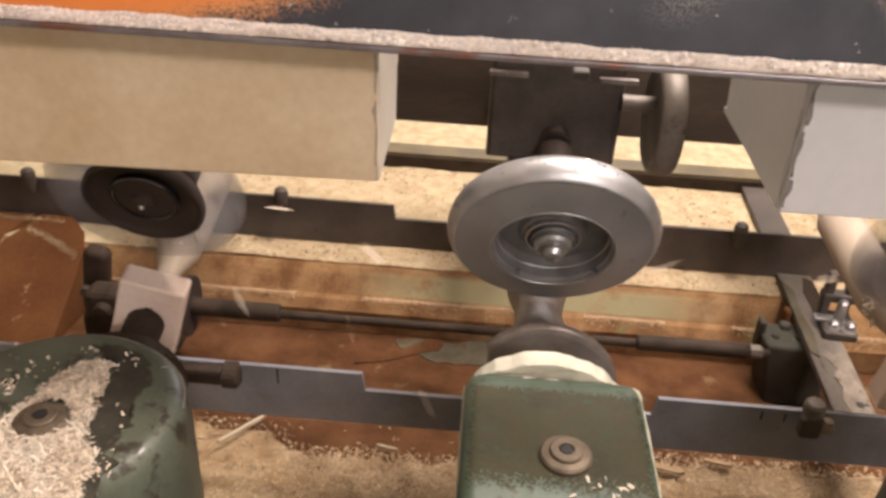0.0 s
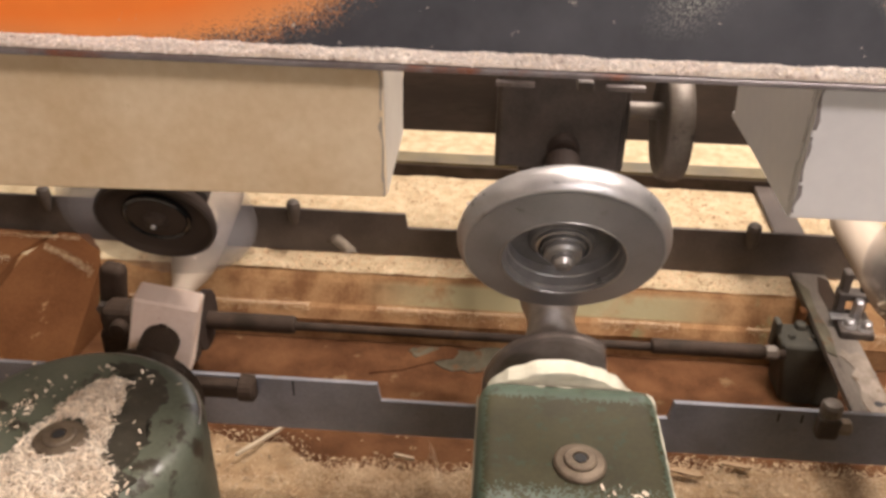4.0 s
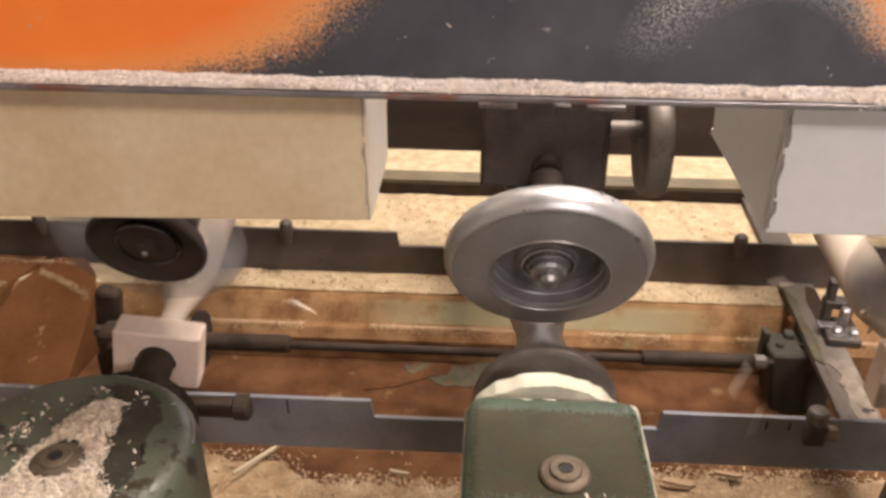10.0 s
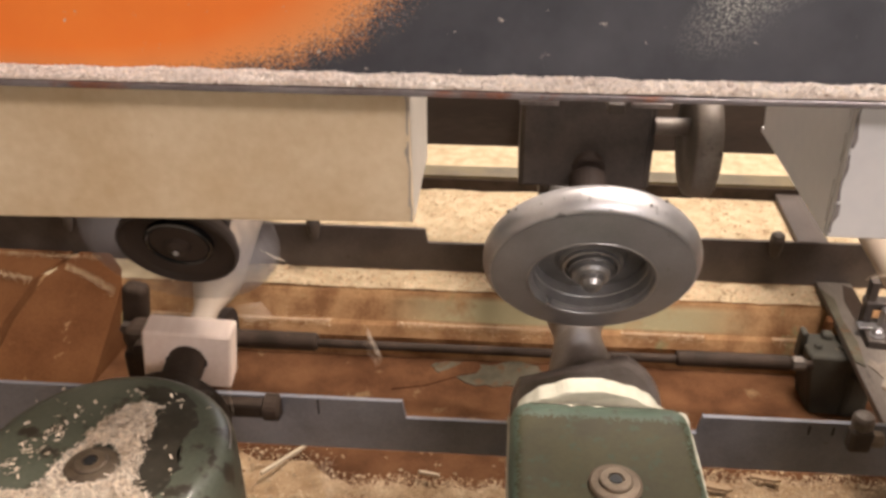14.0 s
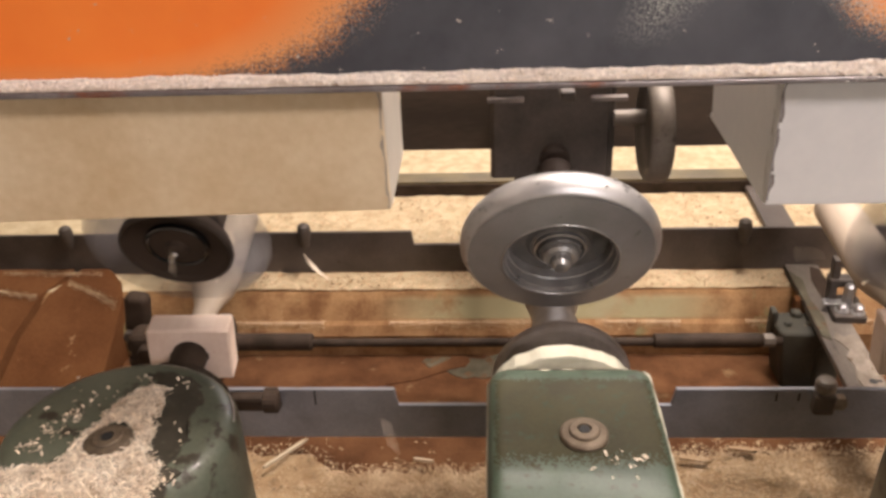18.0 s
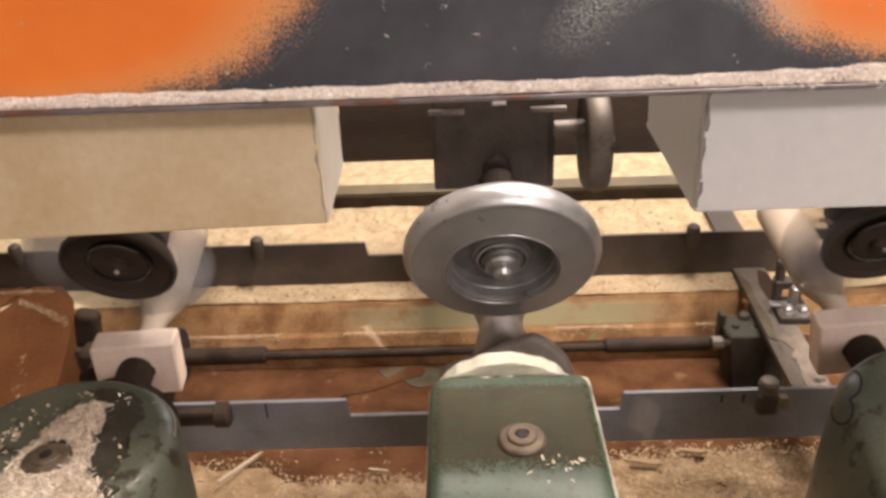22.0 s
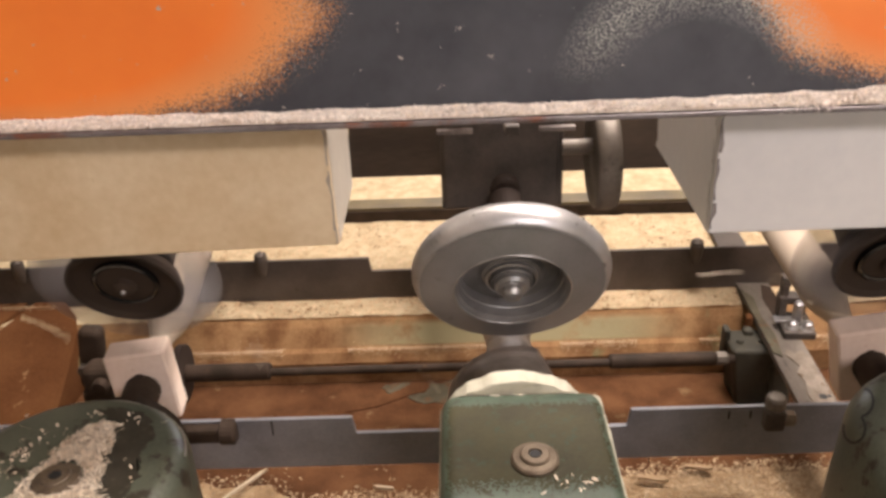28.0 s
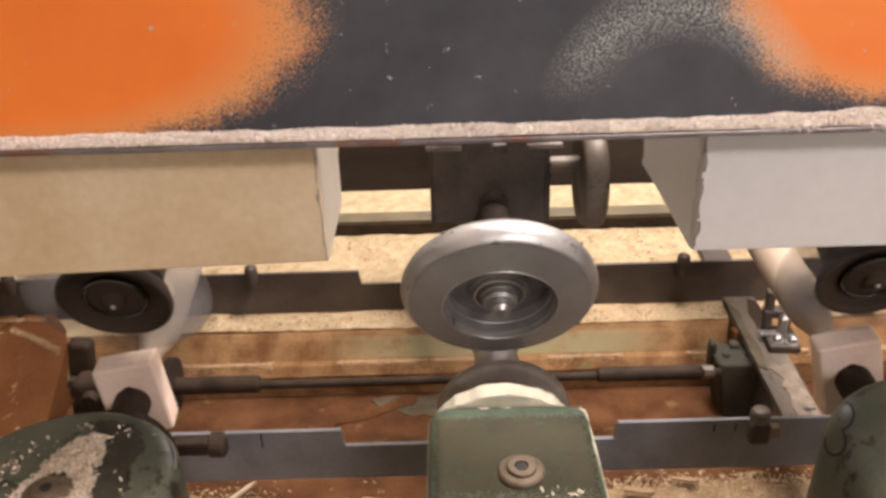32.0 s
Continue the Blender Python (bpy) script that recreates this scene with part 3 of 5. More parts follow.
def crossbar():
    c = thing("cross_bar", "worn flat steel bar tying the rails together", "steel bar", pose(0.583, 0.772, 0.9085, 0, 0, -2.2), "cross bars")
    bar = part("bar", box(-0.0275, 0.0275, 0.004, 0.414, 0.0, 0.0105, 0.0015), SCRAPED, c, "grey-brown scraped steel bar")
    part("bar", box(-0.026, 0.026, 0.426, 0.722, 0.004, 0.0145, 0.0015), RAIL2, c, "dark brown steel strip")
    part("caked_dust", plate([(-0.027, 0.20), (-0.016, 0.19), (-0.010, 0.25), (-0.016, 0.30), (-0.012, 0.36), (-0.027, 0.39)], 0.0098, 0.0125), SHABBY, bar, "crust of brown dust")
    part("oil_patch", plate([(0.004, 0.30), (0.020, 0.285), (0.0265, 0.31), (0.0265, 0.395), (0.012, 0.405), (0.002, 0.36)], 0.0098, 0.0114), NOSE, bar, "dark oily patch")
    packed = [(-0.006, 0.075), (0.021, 0.072), (0.0255, 0.115), (0.022, 0.15), (0.026, 0.19), (0.014, 0.205), (0.004, 0.198), (-0.004, 0.21), (-0.012, 0.196), (-0.006, 0.185), (0.001, 0.165), (-0.008, 0.15), (-0.003, 0.125), (-0.010, 0.10)]
    part("scraped_patch", plate(packed, 0.0098, 0.0117), PACKED, bar, "patch of pale packed dust")
    part("hole", spin([(0.006, 0.0112), (0.0055, 0.0120)], 14, "z"), INK, bar, "", pose(0.010, 0.093, 0))
    part("bolt_mark", spin([(0.0035, 0.0112), (0.003, 0.0121)], 10, "z"), INK, bar, "", pose(0.019, 0.094, 0))
    k = thing("rail_clamp", "black bolted clamp with shiny studs on the cross bar", "clamp", pose(0.617, 1.040, 0.919, 0, 0, -6))
    part("base", box(-0.022, 0.026, -0.034, 0.030, 0.0, 0.013, 0.003), BLACK, k)
    part("upright", box(-0.022, -0.010, 0.012, 0.030, 0.011, 0.082, 0.002), BLACK, k)
    part("upright", box(0.008, 0.020, 0.016, 0.030, 0.011, 0.070, 0.002), BLACK, k)
    part("yoke", box(-0.024, 0.024, 0.010, 0.032, 0.036, 0.050, 0.003), BLACK, k)
    part("shim", box(-0.030, 0.004, -0.006, 0.010, 0.0125, 0.0165, 0.001), STEEL, k, "bright steel shim")
    for px, py, h in ((-0.008, -0.018, 0.008), (0.014, -0.022, 0.010), (0.003, 0.000, 0.032)):
        stud = part("stud", spin([(0.0072, 0.012), (0.0082, 0.013), (0.0082, 0.013 + h), (0.005, 0.017 + h)], 6, "z"), STEEL, k, "shiny hexagonal stud", pose(px, py, 0))
        part("washer", spin([(0.0105, 0.0125), (0.0105, 0.0150), (0.008, 0.0153)], 20, "z"), STEEL, stud)
    b = thing("clamp_bolt", "dull grey bolt head standing on the front rail", "bolt", pose(0.482, 0.752, 1.004))
    part("head", spin([(0.010, -0.012), (0.0125, -0.009), (0.0125, 0.002), (0.010, 0.006), (0.004, 0.0075)], 14, "z"), SCRAPED, b, "dull grey rounded bolt head")
    part("collar", box(-0.013, 0.013, -0.012, 0.006, -0.042, -0.011, 0.005, 3), BLACK, b)
    part("lock_nut", spin([(0.009, 0.010), (0.010, 0.012), (0.010, 0.024), (0.007, 0.026)], 6, "x"), WASHER, b, "brass-coloured lock nut", pose(0, -0.003, -0.026))


crossbar()

# ---------------------------------------------------------------- hood
LEDGE = 1.474


def hood():
    h = thing("machine_hood", "orange sheet steel hood with worn black sprayed field", "machine hood", pose(0, 0, 0))
    CARRIAGE.append(h)
    part("panel", box(XL + 0.02, XR - 0.02, -0.002, 0.0, 0.0, 0.215), HOOD, h, "", pose(0, 0.5235, LEDGE, -13, 0, 0))
    part("ledge", box(XL + 0.02, XR - 0.02, 0.5000, 0.5300, LEDGE - 0.0025, LEDGE), HOOD, h, "folded ledge at the foot of the hood")
    part("lip", box(XL + 0.02, XR - 0.02, 0.4970, 0.4998, LEDGE - 0.0032, LEDGE + 0.0008, 0.001), LIP, h, "rounded front lip, paint worn thin")
    part("bottom", box(XL + 0.02, XR - 0.02, 0.5304, 0.5495, LEDGE - 0.004, LEDGE - 0.001), LIP, h)
    # Channel added to widen the hood's shadow; its lower edge shows grey.
    part("channel", box(-0.001, 0.299, 0.5514, 0.562, LEDGE - 0.014, LEDGE + 0.02), LIP, h)
    part("rear_wall", box(XL + 0.02, XR - 0.02, 0.5497, 0.5512, LEDGE - 0.004, LEDGE + 0.032), LIP, h)
    return h


hood()


def guard(x0, x1, mat, label, inner, y1, seam, side):
    """A box-shaped plastic guard hanging under the hood; inner is the side by the opening."""
    g = thing("plastic_guard", label, "machine guard", pose(0, 0, 0), "plastic guards")
    CARRIAGE.append(g)
    if inner == x1:  # this one hangs lower at its far end
        g.matrix_basis = pose(inner, 0.55, 1.40) @ pose(0, 0, 0, 0, -1.3, 0) @ pose(-inner, -0.55, -1.40)
    z0, z1, y0 = 1.351, LEDGE + 0.03, 0.5515
    fp = part("front_panel", box(x0, x1, y0, y0 + 0.006, z0, z1, 0.002), mat, g)
    part("bottom_panel", box(x0 + 0.001, x1 - 0.001, y0 + 0.006, y1, z0 + 0.001, z0 + 0.006), mat, g)
    part("back_panel", box(x0, x1, y1, y1 + 0.006, z0 + 0.05, z1), mat, g)
    bm = bmesh.new()
    s = 0.006 if inner == x0 else -0.006
    pts = [(y0 + 0.006, z0), (y1 - 0.01, z0 + 0.004), (y1, z0 + 0.05), (y1, z1), (y0 + 0.006, z1)]
    extrude_profile(pts, inner, inner + s, bm)
    part("side_panel", bm, side, g)
    d = 1 if inner == x0 else -1
    bm = bmesh.new()
    prev = None
    for k in range(61):
        z = z0 + (z1 - z0) * k / 60
        w = 0.0012 + 0.0034 * max(0.0, hill(z * 75, inner, 1.3, 3.1)) + 0.0014 * abs(hill(z * 300, inner, 1.0, 1.7))
        u = inner + d * (0.0006 + 0.0022 * hill(z * 60, 1, 1))
        a = [bm.verts.new((u, y0 - 0.0010, z)), bm.verts.new((u + d * w, y0 - 0.0010, z))]
        if prev and hill(z * 120, inner, 1.0, 9) > -0.32:
            bm.faces.new((prev[0], prev[1], a[1], a[0]))
        prev = a
    part("seam", bm, seam, fp, "ragged grey seam on the guard's edge")
    bm = bmesh.new()
    prev = None
    for k in range(61):
        z = z0 + (z1 - z0) * k / 60
        w = 0.0008 + 0.0020 * max(0.0, hill(z * 110, inner, 1.0, 5.3))
        yy = y0 + 0.0075 + 0.0035 * hill(z * 40, 2, 1, 4)
        a = [bm.verts.new((inner - d * 0.0006, yy, z)), bm.verts.new((inner - d * 0.0006, yy + w, z))]
        if prev and hill(z * 90, inner, 1.0, 2) > -0.05:
            bm.faces.new((prev[0], prev[1], a[1], a[0]))
        prev = a
    part("crack", bm, seam, fp, "fine broken crack beside the seam")

guard(-0.95, -0.003, PLASTIC, "yellowed white plastic guard box under the hood", -0.003, 0.678, FAINT, PLASTIC3)
guard(0.301, 1.25, PLASTIC2, "milky white plastic guard box with dark seam", 0.301, 0.752, GRIME, PLASTIC2)

# ---------------------------------------------------------------- stations
STATIONS = (-0.243, 0.149, 0.530)
CUT = 24.5  # degrees by which the spindles dip towards the front
AX = 1.115  # height of the work axis


def head(x):
    """The black spindle block that carries a wheel."""
    b = thing("spindle_block", "black iron spindle block under the hood", "spindle block", pose(x + 0.002, 0.785, 1.272), "spindle blocks")
    CARRIAGE.append(b)
    part("body", box(-0.071, 0.061, 0.0, 0.09, 0.0, 0.17, 0.003), BLACK, b)
    part("cover_plate", box(-0.068, 0.055, -0.006, 0.0, 0.004, 0.165, 0.002), BLACK, b)
    part("boss", spin([(0.014, -0.010), (0.0165, -0.008), (0.0165, 0.012)], 28), OILBLACK, b, "", pose(-0.002, 0.0, 0.028, CUT, 0, 0))
    for px in (-0.055, 0.052):
        part("clip", box(px - 0.019, px + 0.019, -0.014, -0.006, 0.092, 0.097, 0.001), GRIME, b, "pale label clip")
    part("hanger", box(-0.016, -0.004, -0.23, 0.02, 0.168, 0.176, 0.002), BLACK, b)
    return b


BLOCKS = [head(x) for x in STATIONS]


def wheel_frame(x):
    """Where the wheel sits in the space of its spindle block."""
    return pose(-0.002, -0.103, -0.026 if x == STATIONS[1] else -0.021) @ pose(0, 0, 0, CUT, 0, 0)


def tracer():
    R, r = 0.1010, 0.0185
    prof = [(0.0595, 0.000), (0.0605, -0.0195), (0.0925, -0.0145)]
    prof += [(R - r + r * math.cos(a), r * math.sin(a)) for a in np.linspace(-0.95, 1.75, 19)]
    prof += [(0.057, 0.017), (0.054, 0.010)]
    bm = bmesh.new()
    rings = []
    S = 96
    for q, a in prof:
        rings.append([bm.verts.new((q * math.cos(2 * math.pi * k / S), a, q * math.sin(2 * math.pi * k / S))) for k in range(S)])
    for p, q in zip(rings, rings[1:] + rings[:1]):
        for k in range(S):
            bm.faces.new((p[k], p[(k + 1) % S], q[(k + 1) % S], q[k]))
    bmesh.ops.recalc_face_normals(bm, faces=bm.faces)
    w = part("tracer_wheel", bm, WHEEL, BLOCKS[1], "polished grey steel tracer wheel with thick rounded rim", wheel_frame(STATIONS[1]), True)
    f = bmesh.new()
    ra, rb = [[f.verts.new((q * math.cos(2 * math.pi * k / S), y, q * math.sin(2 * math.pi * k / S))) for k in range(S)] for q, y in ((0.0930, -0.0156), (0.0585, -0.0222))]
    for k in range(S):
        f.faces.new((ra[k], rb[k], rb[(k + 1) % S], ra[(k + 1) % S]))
    part("face", f, FACE, w, "turned flat face of the wheel, darkened for shade")
    part("rim_edge", hoop([(0.0600, -0.018), (0.0595, -0.0226), (0.0580, -0.0230), (0.0568, -0.0220), (0.0566, -0.018)], 96), CUP, w, "bright turned edge of the recess", None, True)
    cup = bmesh.new()
    turned = [(0.0572, -0.0215), (0.0560, -0.0170), (0.0545, -0.0160), (0.0535, -0.0060), (0.0525, -0.0050), (0.0515, 0.0060)]
    rows = [[cup.verts.new((q * math.cos(2 * math.pi * k / S), y, q * math.sin(2 * math.pi * k / S))) for k in range(S)] for q, y in turned]
    for p, q in zip(rows, rows[1:]):
        for k in range(S):
            cup.faces.new((p[k], p[(k + 1) % S], q[(k + 1) % S], q[k]))
    part("recess_wall", cup, CUP, w, "stepped steel wall of the recess")
    # Recess floor in a darker steel than its wall.
    part("dish", spin([(0.0520, 0.0065), (0.0516, 0.0055), (0.044, 0.004), (0.034, 0.002), (0.030, -0.003), (0.026, -0.004), (0.024, -0.004)], 64), DISH, w, "dark steel floor of the recess")
    part("retaining_ring", hoop([(0.0265, -0.003), (0.0265, -0.0075), (0.0240, -0.0085), (0.0236, -0.003)]), STEEL, w, "bright retaining ring")
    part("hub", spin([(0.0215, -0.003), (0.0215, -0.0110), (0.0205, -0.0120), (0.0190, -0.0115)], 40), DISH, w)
    part("nut", spin([(0.0178, -0.011), (0.0180, -0.0165), (0.0150, -0.0195), (0.012, -0.020)], 24), CUP, w)
    part("bolt_end", spin([(0.0105, -0.0195), (0.0105, -0.0255), (0.0075, -0.0300), (0.003, -0.0315)], 20), CUP, w)
    for k, a in enumerate((12, 64, 71, 80, 86, 101, 104, 150, 160, 195, 230, 236, 242, 300, 330)):
        p = Vector(((R - 0.0006) * math.cos(radians(a)), -0.004 + 0.004 * (k % 4), (R - 0.0006) * math.sin(radians(a))))
        part("nick", spin([(0.0016 + 0.0005 * (k % 3), -0.0012), (0.0012, 0.0008)], 7, "z"), DISH if k % 3 else STEEL, w, "small dent in the rim", Matrix.Translation(p) @ pose(0, 0, 0, 0, 90 - a, 0))
    part("shaft", spin([(0.0125, 0.011), (0.0125, 0.13)], 24), OILBLACK, BLOCKS[1], "short dark steel shaft", wheel_frame(STATIONS[1]))
    part("collar", spin([(0.017, 0.075), (0.0185, 0.077), (0.0185, 0.10), (0.017, 0.102)], 24), OILBLACK, BLOCKS[1], "", wheel_frame(STATIONS[1]))
    return w


TRACER = tracer()


def cutter(block):
    x = STATIONS[0]
    c = part("cutter_head", spin([(0.044, 0.012), (0.054, 0.006), (0.0585, -0.004), (0.0578, -0.009), (0.0550, -0.010), (0.050, -0.005), (0.030, 0.003), (0.028, -0.004), (0.013, -0.005)], 48), NOSE, block, "dark spinning cutter head with blurred steel knives", wheel_frame(x))
    part("bolt", spin([(0.012, -0.005), (0.011, -0.010), (0.005, -0.0125), (0.0025, -0.014)], 20), NOSE, c)
    part("bolt_tip", spin([(0.0030, -0.0138), (0.0026, -0.0155), (0.0012, -0.0165), (0.0002, -0.0168)], 16), STEEL, c, "", None, True)
    part("groove_ring", spin([(0.0330, 0.001), (0.0330, -0.0045), (0.0310, -0.0060), (0.0290, -0.0045), (0.0290, 0.001)], 48), GLOSS, c)
    for k in range(5):
        a = k * 72
        bm = bmesh.new()
        pts = [(0.056, -0.010), (0.080, -0.014), (0.092, -0.008), (0.097, 0.004), (0.092, 0.016), (0.080, 0.020), (0.056, 0.016)]
        f = [bm.verts.new((q * math.cos(-0.19), y, q * math.sin(-0.19))) for q, y in pts]
        g = [bm.verts.new((q * math.cos(0.19), y, q * math.sin(0.19))) for q, y in pts]
        n = len(pts)
        for i in range(n):
            bm.faces.new((f[i], f[(i + 1) % n], g[(i + 1) % n], g[i]))
        bm.faces.new(f)
        bm.faces.new(list(reversed(g)))
        bmesh.ops.recalc_face_normals(bm, faces=bm.faces)
        part("knife", bm, KNIFE, c, "", pose(0, 0, 0, 0, a, 0))
    part("shaft", spin([(0.017, 0.0225), (0.017, 0.13)], 24), NOSE, block, "dark steel spindle", wheel_frame(x))
    part("flange", spin([(0.040, 0.025), (0.042, 0.027), (0.042, 0.05), (0.030, 0.055)], 32), BLACK, block, "", wheel_frame(x))
    return c


CUTTERS = [cutter(BLOCKS[0]), cutter(BLOCKS[2])]
LEAN = (5.5, 0.0, -3.5)  # slight skew of each work axis, degrees about z


def axis_frame(k):
    return pose((-0.255, 0.151, 0.538)[k], 0.665, AX + (-0.004, -0.004, 0)[k], 0, 0, LEAN[k])


def turned_radius(y):
    """The finished shape along the work axis, from the neck backwards."""
    if y < 0.02:
        return 0.030
    s = min(max((y - 0.085) / 0.08, 0), 1)
    return 0.013 + 0.015 * (3 * s * s - 2 * s ** 3)


def workpiece(k):
    w = thing("workpiece", "rough beech block turning between chucks, partly cut round", "wood workpiece", axis_frame(k), "wood workpieces")
    bm = box(-0.0448, 0.0448, 0.0, 0.034, -0.0328, 0.0328, 0.002, 1)
    part("square_end", bm, BEECH, w, "rough-sawn pinkish square end")
    prof = [(0.034, 0.034), (0.023, 0.040), (0.015, 0.050)]
    prof += [(turned_radius(y), y) for y in np.linspace(0.055, 0.34, 18)]
    bm = spin(prof, 40, "y", None, lambda a, y: 1 + 0.10 * math.cos(2 * a) * max(0, 1 - y / 0.3))
    part("turned_shank", bm, TURNED, w, "freshly cut round shank", None, True)
    chuck = part("drive_chuck", spin([(0.012, -0.125), (0.012, -0.048), (0.016, -0.046), (0.0195, -0.040), (0.0195, -0.001)], 28), NOSE, w, "dark round drive chuck")
    part("spur", box(-0.021, 0.021, -0.004, -0.0005, -0.004, 0.004, 0.001), NOSE, chuck)
    part("tail_centre", spin([(0.016, 0.34), (0.02, 0.345), (0.02, 0.40), (0.012, 0.41)], 20), DISH, w)
    return w


WORK = [workpiece(0), workpiece(2)]


def pattern():
    p = thing("copy_pattern", "dark brown iron pattern with flange and waisted neck", "iron pattern", axis_frame(1))

    def flat_cut(a, y):
        """One chord cut off the disc, on its upper side in the pattern's own space."""
        c = math.sin(a)
        return min(1.0, 0.71 / c) if c > 0.1 else 1.0

    bm = spin([(0.066, -0.052), (0.0705, -0.051), (0.0715, -0.048), (0.0715, -0.042), (0.069, -0.040)], 96, "y", None, flat_cut)
    part("flange", bm, PATTERN, p, "round flange with one flat side")
    prof = [(0.037, -0.0405), (0.0355, -0.015), (0.0335, 0.008), (0.0300, 0.032), (0.0265, 0.052), (0.0252, 0.067), (0.0262, 0.082), (0.030, 0.100), (0.034, 0.118), (0.034, 0.20), (0.031, 0.28)]
    part("neck", spin(prof, 48), PATTERN, p, "", None, True)
    part("shaft", spin([(0.013, -0.13), (0.013, -0.051)], 20), DISH, p)
    part("tail_centre", spin([(0.016, 0.28), (0.02, 0.285), (0.02, 0.40), (0.012, 0.41)], 20), DISH, p)
    return p


PATTERN_OB = pattern()


def tailstock(k):
    x = (-0.279, 0.146, 0.556)[k]
    t = thing("tailstock", "dark cast tailstock bolted to the dark beam", "tailstock", pose(x, 1.08, BED), "tailstocks")
    part("body", box(-0.03, 0.03, 0.012, 0.13, 0.19, 0.345, 0.006), BLACK, t)
    part("quill", spin([(0.014, -0.012), (0.016, -0.01), (0.016, 0.015)], 20), DISH, t, "", pose(0, 0, AX - BED))


for k in range(3):
    tailstock(k)

# ---------------------------------------------------------------- headstock housings
TOP = 1.205


def washer_screw(parent, x, y, z=TOP, rot=0):
    w = part("washer", spin([(0.0192, 0.0), (0.0192, 0.0030), (0.0175, 0.0045), (0.0125, 0.0055)], 36, "z"), WASHER, parent, "worn steel washer", pose(x, y, z))
    bm = spin([(0.0123, 0.005), (0.0121, 0.0072), (0.0110, 0.0080), (0.0058, 0.0082), (0.0050, 0.004)], 30, "z")
    part("socket_screw", bm, WASHER, w, "socket-head screw", pose(0, 0, 0, 0, 0, rot))
    part("socket", spin([(0.0050, 0.0072), (0.0048, 0.0078)], 6, "z"), INK, w, "dark hexagon socket", pose(0, 0, 0, 0, 0, rot))


def body_shell(outline, flare, z0, z1, bevel):
    """A casting that widens downwards from its rounded top rim."""
    bm = bmesh.new()
    cx = sum(p[0] for p in outline) / len(outline)
    levels = [(z0, 1.0 + flare), (z1 - 0.10, 1.0 + flare * 0.45), (z1 - bevel, 1.0)]
    for k in range(1, 6):
        a = math.pi / 2 * k / 5
        levels.append((z1 - bevel + bevel * math.sin(a), 1.0 - (bevel / 0.09) * (1 - math.cos(a))))
    cy = sum(p[1] for p in outline) / len(outline)
    rings = [[bm.verts.new((cx + (x - cx) * s, cy + (y - cy) * (s if s < 1 else 1 + (s - 1) * 0.2), z)) for x, y in outline] for z, s in levels]
    n = len(outline)
    for p, q in zip(rings, rings[1:]):
        for i in range(n):
            bm.faces.new((p[i], p[(i + 1) % n], q[(i + 1) % n], q[i]))
    bm.faces.new(list(reversed(rings[0])))
    bm.faces.new(rings[-1])
    bmesh.ops.recalc_face_normals(bm, faces=bm.faces)
    return bm


def rounded(x0, x1, y0, y1, r, segs=6):
    pts = []
    for cx, cy, a0 in ((x1 - r, y1 - r, 0), (x0 + r, y1 - r, 90), (x0 + r, y0 + r, 180), (x1 - r, y0 + r, 270)):
        pts += [(cx + r * math.cos(radians(a0 + 90 * k / segs)), cy + r * math.sin(radians(a0 + 90 * k / segs))) for k in range(segs + 1)]
    return pts


